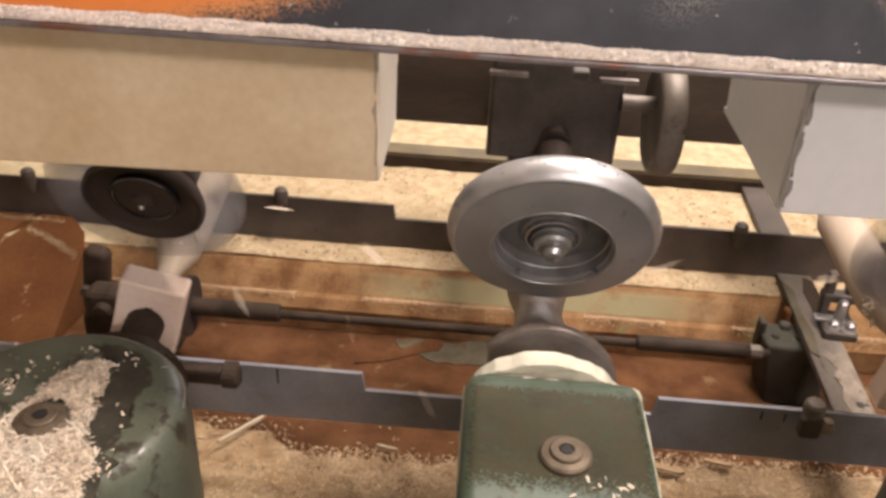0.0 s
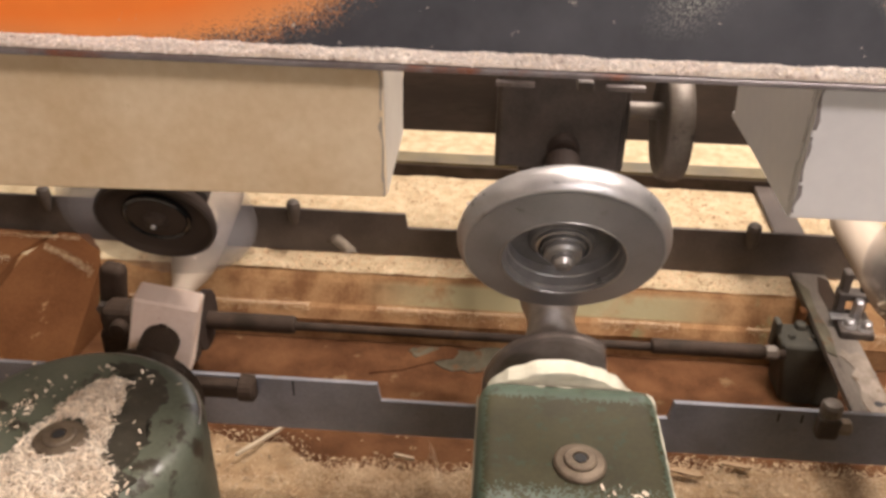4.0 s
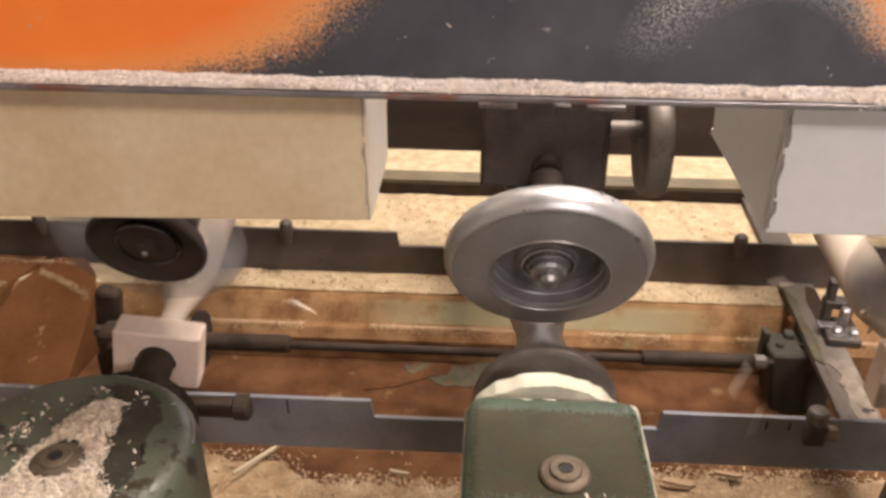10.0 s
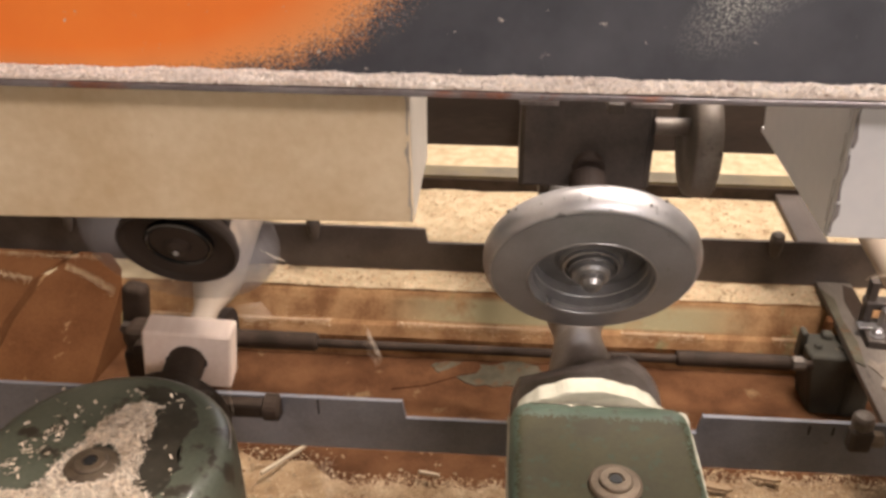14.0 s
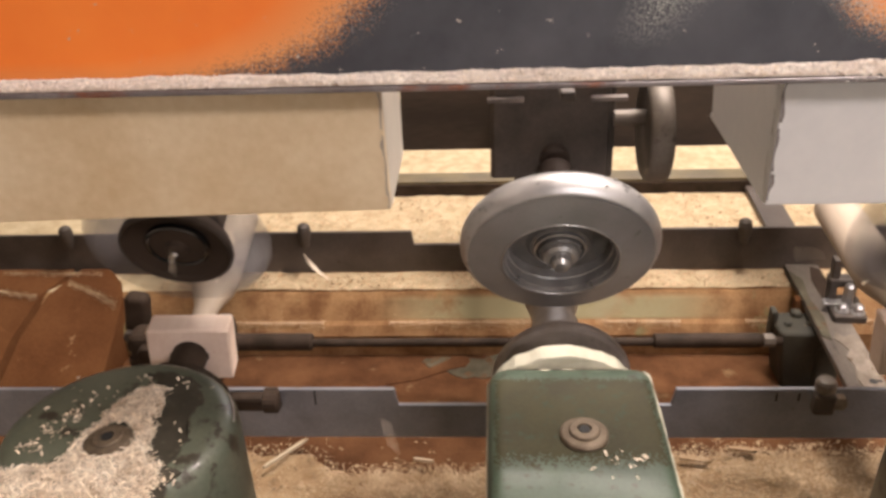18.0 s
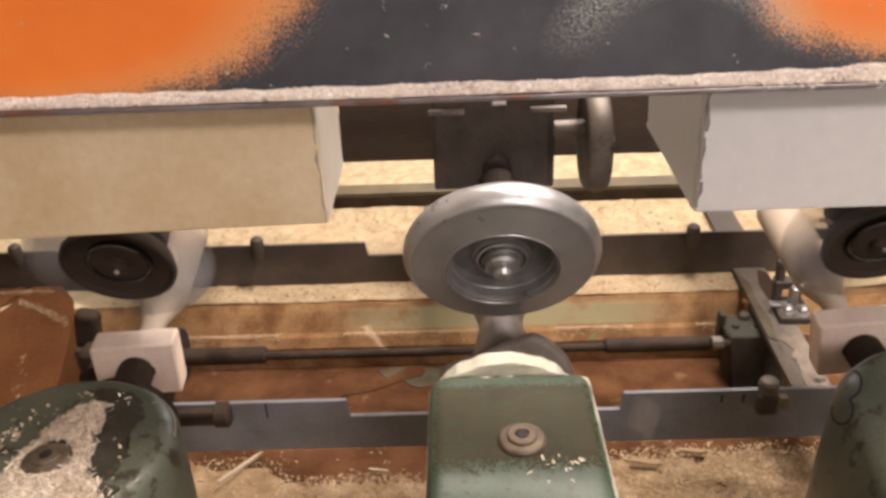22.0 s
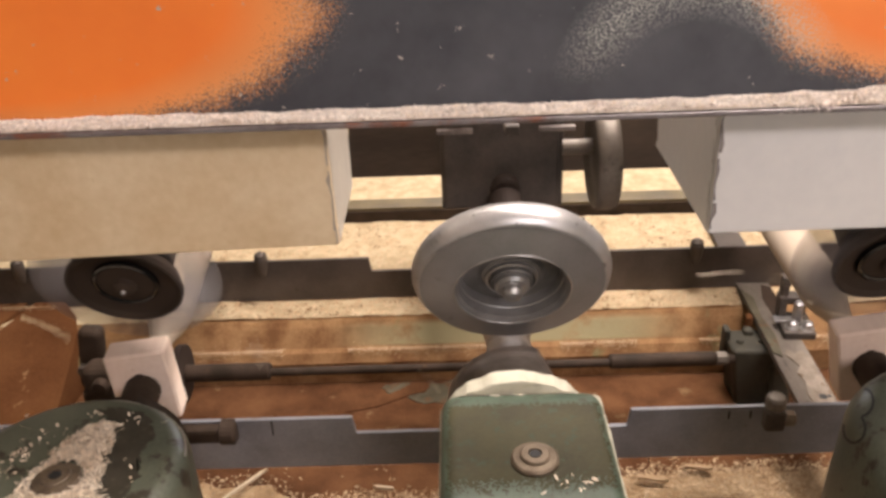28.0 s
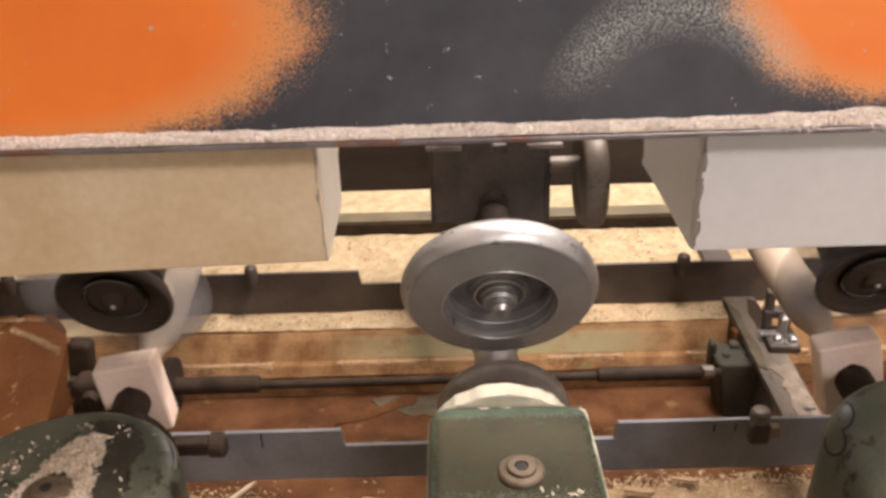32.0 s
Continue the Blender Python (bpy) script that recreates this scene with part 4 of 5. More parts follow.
def centre_housing():
    h = thing("headstock_housing", "green painted cast headstock housing with pale chipped rim", "headstock", pose(0, 0, 0), "headstock housings")
    bm = bmesh.new()
    prof = [(0.24, TRAY), (0.24, TOP - 0.006), (0.246, TOP), (0.40, TOP), (0.500, TOP), (0.508, TOP - 0.0006), (0.515, TOP - 0.0025), (0.520, TOP - 0.006), (0.5235, TOP - 0.011), (0.525, TOP - 0.018), (0.525, TRAY)]
    rows = []
    for q, lift in ((-1.0, 0.022), (-0.992, 0.013), (-0.965, 0.006), (-0.92, 0.0022), (-0.86, 0.0005), (-0.80, 0.0), (0.80, 0.0), (0.86, 0.0005), (0.92, 0.0022), (0.965, 0.006), (0.992, 0.013), (1.0, 0.022)):
        row = []
        for y, z in prof:
            half = 0.0720 + 0.035 * max(0.0, TOP - 0.03 - z) + 0.004 * max(0.0, 0.53 - y) - 0.0075 * min(1.0, max(0.0, (y - 0.503) / 0.022)) ** 2
            row.append(bm.verts.new((0.148 + q * half, y, max(z - lift, TRAY) if z > TRAY + 0.1 else z)))
        rows.append(row)
    for a, b in zip(rows, rows[1:]):
        for i in range(len(prof) - 1):
            bm.faces.new((a[i], a[i + 1], b[i + 1], b[i]))
    bm.faces.new(rows[0])
    bm.faces.new(list(reversed(rows[-1])))
    bmesh.ops.recalc_face_normals(bm, faces=bm.faces)
    cast = part("casting", bm, GREEN, h, "", None, True)
    bm = bmesh.new()
    f, g = [], []
    for k in range(41):
        a = radians(38 + 104 * k / 40)
        q = 0.0775 + 0.0022 * hill(a * 9, 0.4, 1.0, 5) 
        f.append(bm.verts.new((0.144 + q * math.cos(a), 0.5215 - 0.004 * hill(a * 7, 2, 1), 1.136 + q * math.sin(a))))
        g.append(bm.verts.new((0.144 + q * math.cos(a), 0.540, 1.135 + q * math.sin(a))))
    for k in range(40):
        bm.faces.new((f[k], f[k + 1], g[k + 1], g[k]))
    bm.faces.new(f)
    bm.faces.new(list(reversed(g)))
    bmesh.ops.recalc_face_normals(bm, faces=bm.faces)
    part("bearing_cap", bm, CREAM, h, "round bearing cap thick with cream filler")
    tree = BVHTree.FromPolygons([v.co for v in cast.data.vertices], [p.vertices[:] for p in cast.data.polygons])
    bm = bmesh.new()
    prev = None
    for k in range(49):
        u = -1 + 2 * k / 48
        y0 = 0.5205 - 0.007 * (1 - u * u) * (0.8 + 1.0 * hill(u * 7, 1.7, 1.0, 3))
        row = []
        for i in range(6):
            p = Vector((0.144 + 0.052 * u, y0 + (0.5247 - y0) * i / 5, 2.0))
            row.append(bm.verts.new(tree.ray_cast(p, Vector((0, 0, -1)))[0] + Vector((0, 0.0004, 0.0007))))
        if prev:
            for i in range(5):
                bm.faces.new((prev[i], prev[i + 1], row[i + 1], row[i]))
        prev = row
    part("filler_smear", bm, CREAM, h, "smear of cream filler over the back edge", None, True)
    # Speckled film with the hood's shadow band painted into its colour.
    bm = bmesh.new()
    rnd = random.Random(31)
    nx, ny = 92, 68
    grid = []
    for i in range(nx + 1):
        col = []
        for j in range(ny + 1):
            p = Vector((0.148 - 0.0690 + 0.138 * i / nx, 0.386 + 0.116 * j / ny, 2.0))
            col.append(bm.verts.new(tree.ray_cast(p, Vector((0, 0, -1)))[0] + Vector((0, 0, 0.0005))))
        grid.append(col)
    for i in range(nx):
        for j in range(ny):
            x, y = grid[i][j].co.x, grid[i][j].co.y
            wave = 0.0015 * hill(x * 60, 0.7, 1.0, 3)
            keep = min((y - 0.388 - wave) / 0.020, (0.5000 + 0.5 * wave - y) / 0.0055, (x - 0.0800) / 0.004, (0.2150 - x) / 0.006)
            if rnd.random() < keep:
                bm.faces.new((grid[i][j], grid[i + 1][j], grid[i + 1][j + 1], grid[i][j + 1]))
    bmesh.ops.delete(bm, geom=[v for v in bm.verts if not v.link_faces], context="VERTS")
    part("grease_film", bm, SHADEBAND, h, "brown film painting the hood's shade band on the top", None, True)
    bm = bmesh.new()
    prev = None
    for k in range(60):
        y = 0.518 - 0.0045 * k
        j = 0.0010 * hill(y * 160, 0.3, 1.0, 2)
        drop = 0.25 * max(0.0, y - 0.508)
        w = 0.0022 * (1 + 0.8 * hill(y * 70, 1.3, 1.0, 4))
        e = 0.148 + 0.004 * (0.53 - y) + j
        a = [bm.verts.new((e + u, y, TOP - v - drop)) for u, v in ((0.0674 - w, 0.0030), (0.0703, 0.0062), (0.0720, 0.0125), (0.0727, 0.0180 + w))]
        if prev:
            for i in range(3):
                bm.faces.new((prev[i], prev[i + 1], a[i + 1], a[i]))
        prev = a
    part("chipped_edge", bm, CREAM, h, "cream primer showing along the chipped edge")
    bm = bmesh.new()
    prev = None
    for k in range(60):
        y = 0.516 - 0.0045 * k
        w = 0.0009 * (1 + 1.3 * hill(y * 90, 4.3, 1.0, 6))
        e = 0.148 - 0.004 * (0.53 - y) - 0.0004 * hill(y * 160, 2.3, 1.0, 2)
        a = [bm.verts.new((e - u, y, TOP - v - 0.25 * max(0.0, y - 0.508))) for u, v in ((0.0716 - w * 0.3, 0.0120), (0.0724, 0.0165), (0.0728, 0.0195 + w))]
        if prev:
            for i in range(2):
                bm.faces.new((prev[i], prev[i + 1], a[i + 1], a[i]))
        prev = a
    part("chipped_edge", bm, CREAM, h, "thin cream line along the chipped edge")
    washer_screw(h, 0.152, 0.426, TOP, 20)
    return h


centre_housing()


def round_housing(x, label, turn, yb, r, ry, sweep, flare, front, shoulder):
    """A housing with a drum-shaped rear end and sloping shoulders."""
    h = thing("headstock_housing", label, "headstock", pose(x, 0, 0), "headstock housings")
    out = []
    cy, yf = yb - 0.012 - ry, 0.22
    for k in range(37):
        a = radians(90 - sweep + 2 * sweep * k / 36)
        out.append((r * math.cos(a), cy + ry * math.sin(a)))
    out += [(-r * front, yf), (r * front, yf)]
    part("casting", body_shell(out, flare, TRAY, TOP - 0.001, shoulder), GREEN2, h, "", None, True)
    cast = h.children[0]
    tree = BVHTree.FromPolygons([v.co for v in cast.data.vertices], [p.vertices[:] for p in cast.data.polygons])

    def strip(name, pts, w, mat, label):
        """A thin ragged strip laid on the casting along points in plan."""
        bm = bmesh.new()
        prev = None
        for i, (px, py) in enumerate(pts):
            qx, qy = pts[min(i + 1, len(pts) - 1)]
            ox, oy = pts[max(i - 1, 0)]
            d = Vector((qx - ox, qy - oy)).normalized()
            ww = w * (0.7 + 0.8 * abs(hill(px * 40, py * 40, 3.0, 2)))
            row = []
            for sgn in (-1, 1):
                hit = tree.ray_cast(Vector((px - sgn * d.y * ww, py + sgn * d.x * ww, 2.0)), Vector((0, 0, -1)))[0]
                row.append(bm.verts.new(hit + Vector((0, 0, 0.0008))) if hit else None)
            if prev and all(prev) and all(row):
                bm.faces.new((prev[0], prev[1], row[1], row[0]))
            prev = row
        part(name, bm, mat, cast, label)

    arc = [((r - 0.008) * math.cos(radians(a)), cy + (ry - 0.008) * math.sin(radians(a))) for a in range(66, 112, 2)]
    strip("worn_rim", arc, 0.0010, STEEL, "bright worn rim")
    strip("worn_rim", [((r - 0.0035) * math.cos(radians(a)), cy + (ry - 0.0035) * math.sin(radians(a))) for a in range(8, 36, 2)], 0.0008, STEEL, "bright worn rim")
    part("spindle_nose", spin([(0.052, 0.50), (0.052, 0.578), (0.046, 0.582)], 32), NOSE, h, "", pose(-0.004, 0, AX))
    part("nose_plate", box(-0.046, 0.042, 0.50, 0.566, AX - 0.07, AX + 0.045, 0.006), NOSE, h)
    part("side_boss", spin([(0.018, 0.070), (0.018, 0.112), (0.014, 0.116)], 24, "x"), GREEN2, h, "", pose(0, 0.375, 1.09, 0, 0, 0))
    part("side_boss", spin([(-0.018, -0.080), (-0.018, -0.134), (-0.014, -0.138)][::-1], 24, "x"), GREEN2, h, "", pose(0, 0.395, 1.06, 0, 0, 0))
    part("side_bolt", spin([(0.009, -0.148), (0.009, -0.132)], 6, "x"), STEEL, h, "", pose(0, 0.395, 1.06))
    washer_screw(h, 0.002, 0.416, TOP, turn)
    return h


def stain(parent, pts):
    """A dark oily stain on the flat top, with a ragged edge."""
    out = []
    for (ax, ay), (bx, by) in zip(pts, pts[1:] + pts[:1]):
        for k in range(14):
            u = k / 14
            px, py = ax + (bx - ax) * u, ay + (by - ay) * u
            out.append((px + 0.010 * hill(px, py, 90, 3) + 0.005 * hill(px, py, 260, 1), py + 0.010 * hill(px, py, 90, 7)))
    part("oil_stain", plate(out, TOP - 0.003, TOP - 0.0004), STAIN, parent, "dark brown oily stain")


LEFT_H = round_housing(-0.230, "dark green rounded headstock housing strewn with pale chips", 0, 0.545, 0.098, 0.095, 140, 0.03, 0.64, 0.016)
stain(LEFT_H, [(0.002, 0.504), (0.026, 0.509), (0.052, 0.500), (0.059, 0.475), (0.062, 0.440), (0.064, 0.400), (0.068, 0.33), (0.036, 0.33), (0.030, 0.40), (0.024, 0.445), (0.020, 0.471)])
RIGHT_H = round_housing(0.536, "dark green rounded headstock housing marked 3 in black", 40, 0.570, 0.107, 0.075, 90, 0.09, 1.08, 0.030)


def digit_three(parent):
    """The hand-drawn 3, laid as a thin stroke on the rounded flank of the casting."""
    cast = [c for c in parent.children if c.name.startswith("casting")][0]
    tree = BVHTree.FromPolygons([v.co for v in cast.data.vertices], [p.vertices[:] for p in cast.data.polygons])
    d, u, v = Vector((0.41, 0.72, -0.57)).normalized(), Vector((0.87, -0.49, 0.0)), Vector((0.28, 0.50, 0.83))
    mid = Vector((0.4045 - 0.536, 0.43, 1.237))
    pts = []
    for k in range(15):
        a = radians(165 - 235 * k / 14)
        pts.append((0.008 * math.cos(a), 0.0095 + 0.0095 * math.sin(a)))
    for k in range(1, 17):
        a = radians(80 - 265 * k / 16)
        pts.append((-0.002 + 0.0085 * math.cos(a), -0.0095 + 0.0095 * math.sin(a)))
    bm = bmesh.new()
    prev = None
    for i, (p, q) in enumerate(pts):
        p2, q2 = pts[min(i + 1, len(pts) - 1)]
        p1, q1 = pts[max(i - 1, 0)]
        n = Vector((p2 - p1, q2 - q1)).normalized() * 0.0011
        row = []
        for sx in (-1, 1):
            hit, nor, _, _ = tree.ray_cast(mid + u * (p * 1.0 - sx * n.y) + v * (q * 1.25 + sx * n.x), d)
            row.append(bm.verts.new(hit - d * 0.0010) if hit else None)
        if prev and all(prev) and all(row):
            bm.faces.new((prev[0], prev[1], row[1], row[0]))
        prev = row
    return part("number_mark", bm, INK, cast, "hand-drawn black figure 3")


digit_three(RIGHT_H)

# ---------------------------------------------------------------- small machine parts
def roller():
    r = thing("guide_roller", "grey steel roller disc on a short side shaft", "roller", pose(0.219, 0.785, 1.349))
    CARRIAGE.append(r)
    part("shaft", spin([(0.0085, -0.009), (0.0085, 0.03)], 20, "x"), SCRAPED, r, "bright short axle", pose(0, 0, -0.008))
    prof = [(0.015, 0.024), (0.028, 0.027), (0.042, 0.025), (0.049, 0.022), (0.054, 0.025), (0.056, 0.033), (0.056, 0.042), (0.053, 0.047), (0.045, 0.048), (0.022, 0.047)]
    part("disc", spin(prof, 56, "x"), SCRAPED, r, "", pose(0, 0, -0.022), True)
    part("nut", spin([(0.009, 0.046), (0.009, 0.054), (0.006, 0.056)], 6, "x"), STEEL, r, "", pose(0, 0, -0.022))
    part("post", box(0.030, 0.046, 0.02, 0.036, -0.022, 0.11, 0.002), BLACK, r)


roller()


def left_blocks():
    b = thing("bed_gusset", "large brown dust-caked gusset between bed and tray", "casting", pose(0, 0, 0))

    def top(y):
        return 0.923 - 0.28 * (1.18 - y) if y > 1.12 else 0.9062 - 0.78 * (1.12 - y)

    right = [(-0.642, 1.182), (-0.590, 1.182), (-0.560, 1.150), (-0.548, 1.118), (-0.552, 1.065), (-0.562, 0.985), (-0.735, 0.985), (-0.712, 1.065), (-0.680, 1.122)]
    left = [(-0.655, 1.182), (-0.694, 1.122), (-0.727, 1.065), (-0.752, 0.985), (-0.95, 0.985), (-0.93, 1.12), (-0.93, 1.182)]
    for out in (right, left):
        if out is left:
            out = out[::-1]
        out = out[::-1]
        bm = bmesh.new()
        lo = [bm.verts.new((x, y, 0.745)) for x, y in out]
        hi = [bm.verts.new((x, y, max(top(y), TRAY + 0.002))) for x, y in out]
        n = len(out)
        for i in range(n):
            bm.faces.new((lo[i], lo[(i + 1) % n], hi[(i + 1) % n], hi[i]))
        bmesh.ops.triangulate(bm, faces=[bm.faces.new(hi)])
        bmesh.ops.recalc_face_normals(bm, faces=bm.faces)
        part("slab", bm, GUSSET, b, "slab caked with brown dust")
    for x0, y0, x1, y1, w in ((-0.655, 1.150, -0.556, 1.105, 0.007), (-0.78, 1.172, -0.60, 1.170, 0.006), (-0.83, 1.14, -0.70, 1.118, 0.006)):
        n = 700
        q = rng.uniform(0, 1, n)
        d = rng.normal(0, w * 0.5, n)
        c = np.array([(x0 + (x1 - x0) * a, y0 + (y1 - y0) * a + e, top(y0 + (y1 - y0) * a + e) + 0.001) for a, e in zip(q, d)])
        flakes("dust_line", c, 0.0019, BROWNFLAKE, "", parent=b, flat=0.3)
    k = thing("stop_bracket", "dark iron stop bracket with bolt", "bracket", pose(-0.405, 0.88, TRAY))
    part("post", box(-0.028, 0.022, -0.012, 0.03, 0.0, 0.195, 0.014, 3), NOSE, k)
    part("foot", box(-0.034, 0.018, 0.028, 0.125, 0.0, 0.132, 0.012, 3), NOSE, k)
    part("arm", box(-0.03, 0.10, -0.014, 0.012, 0.115, 0.16, 0.006), NOSE, k)
    part("bolt", spin([(0.010, -0.024), (0.012, -0.020), (0.012, -0.010)], 14), NOSE, k, "", pose(0.002, 0, 0.172))
    part("upright", box(-0.018, 0.018, -0.012, 0.016, 0.0, 0.105, 0.011, 4), NOSE, k, "", pose(-0.052, 0.072, 0.110, 0, 9, 0))
    part("clamp_screw", spin([(0.009, -0.022), (0.0105, -0.019), (0.0105, -0.008)], 6), BLACK, k, "", pose(-0.052, 0.072, 0.150))
    c = thing("rail_stop", "black stop clamped on the front rail", "clamp", pose(-0.220, 0.757, 0.962))
    part("body", box(-0.060, 0.010, -0.010, 0.016, 0.0, 0.022, 0.005), NOSE, c)
    part("knob", spin([(0.012, 0.008), (0.0165, 0.010), (0.0165, 0.026), (0.012, 0.029)], 18, "x"), NOSE, c, "", pose(0, 0, 0.012))


left_blocks()

# ---------------------------------------------------------------- sawdust
def tray_dust():
    def edge(x, y):
        return 0.806 + 0.040 * min(1, max(0, (-0.14 - x) / 0.06)) + 0.040 * min(1, max(0, (x - 0.22) / 0.08)) + 0.012 * hill(x, 0.3, 14, 5) + 0.008 * hill(x, y, 60, 2)

    def z(x, y):
        return TRAY + 0.004 + 0.010 * max(0, hill(x, y, 9, 1.7)) + 0.006 * hill(x, y, 40, 2) + 0.012 * max(0, (0.81 - y) * 3)

    extra = mound(XL + 0.05, XR - 0.05, 0.28, 0.885, 190, 60, lambda x, y: z(x, y) - 0.018 * max(0.0, min(1.0, (y - edge(x, y)) / 0.02)))
    n = 42000
    p = np.stack([rng.uniform(-0.45, 0.90, n), rng.uniform(0.65, 0.90, n)], 1)
    keep = np.array([(0.55 + 0.9 * hill(x, y, 8, 4.4) + (0.6 if x > 0.25 else 0)) * max(0.04, min(1.0, 1 - (y - edge(x, y)) / 0.03)) > rng.random() * 1.1 for x, y in p])
    p = p[keep]
    c = np.array([(x, y, max(TRAY + 0.001, z(x, y) - 0.018 * max(0.0, min(1.0, (y - edge(x, y)) / 0.02))) + rng.uniform(0.0005, 0.003)) for x, y in p])
    flakes("sawdust_bed", c, 0.0042, BROWNFLAKE, "", flat=0.28, extra=None, parent=(t := thing("tray_sawdust", "light brown sawdust and chips strewn over the tray", "sawdust", pose(0, 0, 0), kind="stuff")))
    me = bpy.data.meshes.new("sawdust_layer")
    me.from_pydata(extra[0], [], extra[1])
    me.materials.append(TRAYDUST)
    for q in me.polygons:
        q.use_smooth = True
    new("sawdust_layer", me).parent = t
    # Paler flakes that paint a pool of light on the tray's middle.
    n = 5000
    p = np.stack([-0.035 + rng.normal(0, 0.075, n), 0.782 + rng.normal(0, 0.022, n)], 1)
    p = p[(p[:, 0] < 0.082) & (p[:, 1] < 0.822) & (p[:, 0] > -0.16)]
    flakes("fine_dust", np.array([(x, y, z(x, y) + 0.0035 + rng.uniform(0, 0.001)) for x, y in p]), 0.0022, FLAKE, "", parent=t, flat=0.15)


tray_dust()


def bed_dust():
    def z(x, y):
        return BED + 0.0015 + 0.004 * max(0, hill(x, y, 12, 6.1)) + 0.002 * hill(x, y, 60, 3)

    t = thing("bed_sawdust", "pale sawdust lying thickly on the bed", "sawdust", pose(0, 0, 0), kind="stuff")
    for y0, y1, ny in ((1.132, 1.1882, 12), (1.200, 1.494, 40), (1.546, 1.945, 36)):
        e = mound(XL + 0.01, XR - 0.01, y0, y1, 220, ny, z)
        me = bpy.data.meshes.new("sawdust_layer")
        me.from_pydata(e[0], [], e[1])
        me.materials.append(SAWDUST)
        new("sawdust_layer", me).parent = t
    for y0, y1, n in ((1.130, 1.187, 5200), (1.203, 1.490, 16000), (1.56, 1.80, 1500)):
        p = np.stack([rng.uniform(-0.5, 0.95, n), rng.uniform(y0, y1, n)], 1)
        flakes("flakes", np.array([(x, y, z(x, y) + rng.uniform(0.0003, 0.0015)) for x, y in p]), 0.0038, FLAKE, "", parent=t, flat=0.3)
    for y0, y1, n in ((1.132, 1.187, 700), (1.205, 1.488, 2600)):
        p = np.stack([rng.uniform(-0.5, 0.95, n), rng.uniform(y0, y1, n)], 1)
        p = p[np.array([hill(x, y, 16, 3.3) > -0.1 for x, y in p])]
        flakes("dark_flakes", np.array([(x, y, z(x, y) + 0.0016) for x, y in p]), 0.0042, DARKFLAKE, "", parent=t, flat=0.25)
    # ridge of dust in the step of the bed's front
    n = 15000
    x = rng.uniform(-0.5, 0.95, n)
    d = rng.normal(0, 0.0045, n)
    keep = np.array([hill(a, 0.2, 7, 3) > -0.25 for a in x])
    c = np.stack([x, 1.1015 + d, 0.8612 + np.where(d > 0.004, (d - 0.004) * 1.9, 0) - np.where(d < -0.004, (-0.004 - d) * 1.5, 0) + rng.uniform(0, 0.002, n)], 1)[keep]
    flakes("flakes", c, 0.0019, FLAKE, "", parent=t, flat=0.35)


bed_dust()


def ledge_dust():
    t = thing("ledge_sawdust", "strip of pale sawdust lying along the hood ledge", "sawdust", pose(0, 0, 0), kind="stuff")

    def z(x, y):
        s = (y - 0.5000) / 0.0235
        more = 1.0 + 1.2 * max(0.0, min(1.0, (x - 0.28) / 0.15))
        return LEDGE + 0.0008 + more * (0.0028 + 0.0022 * hill(x, y, 45, 8)) * max(0, math.sin(math.pi * min(max(s, 0), 1))) ** 0.5

    e = mound(-0.6, 0.85, 0.5002, 0.5232, 420, 10, z)
    me = bpy.data.meshes.new("sawdust_layer")
    me.from_pydata(e[0], [], e[1])
    me.materials.append(LEDGEBED)
    new("sawdust_layer", me).parent = t
    CARRIAGE.append(t)
    n = 42000
    x, y = rng.uniform(-0.55, 0.8, n), 0.5002 + 0.0230 * rng.beta(1.2, 1.1, n)
    flakes("flakes", np.array([(a, b, z(a, b) + rng.uniform(0.0, 0.0015)) for a, b in zip(x, y)]), 0.0021, LEDGEDUST, "", parent=t, flat=0.4)
    n = 1500
    x, y = rng.uniform(-0.55, 0.8, n), 0.5002 + 0.0230 * rng.beta(1.0, 1.6, n)
    flakes("shavings", np.array([(a, b, z(a, b) + 0.001) for a, b in zip(x, y)]), 0.0034, PALEFLAKE, "", parent=t, flat=0.3, thin=(0.12, 0.3))
    # clots that hang over the lip
    c = [(a + rng.normal(0, 0.006), 0.4985 + rng.uniform(-0.0025, 0.003), LEDGE + 0.0005 + rng.uniform(-0.003, 0.004)) for a in (0.338, 0.356, 0.405, 0.43, 0.455, 0.50, 0.53, 0.56, 0.61) for _ in range(160)]
    flakes("clots", np.array(c), 0.0018, LEDGEDUST, "", parent=t, flat=0.6)
    n = 5000
    x = rng.uniform(-0.55, 0.8, n)
    up = np.abs(rng.normal(0, 0.0035, n))
    flakes("clinging_dust", np.stack([x, 0.5229 + up * 0.22, LEDGE + 0.0025 + up], 1), 0.0010, LEDGEDUST, "", parent=t, flat=1.2)

ledge_dust()


def along(points, y):
    """x at y on a line through (x, y) points whose y falls."""
    return float(np.interp(-y, [-p[1] for p in points], [p[0] for p in points]))


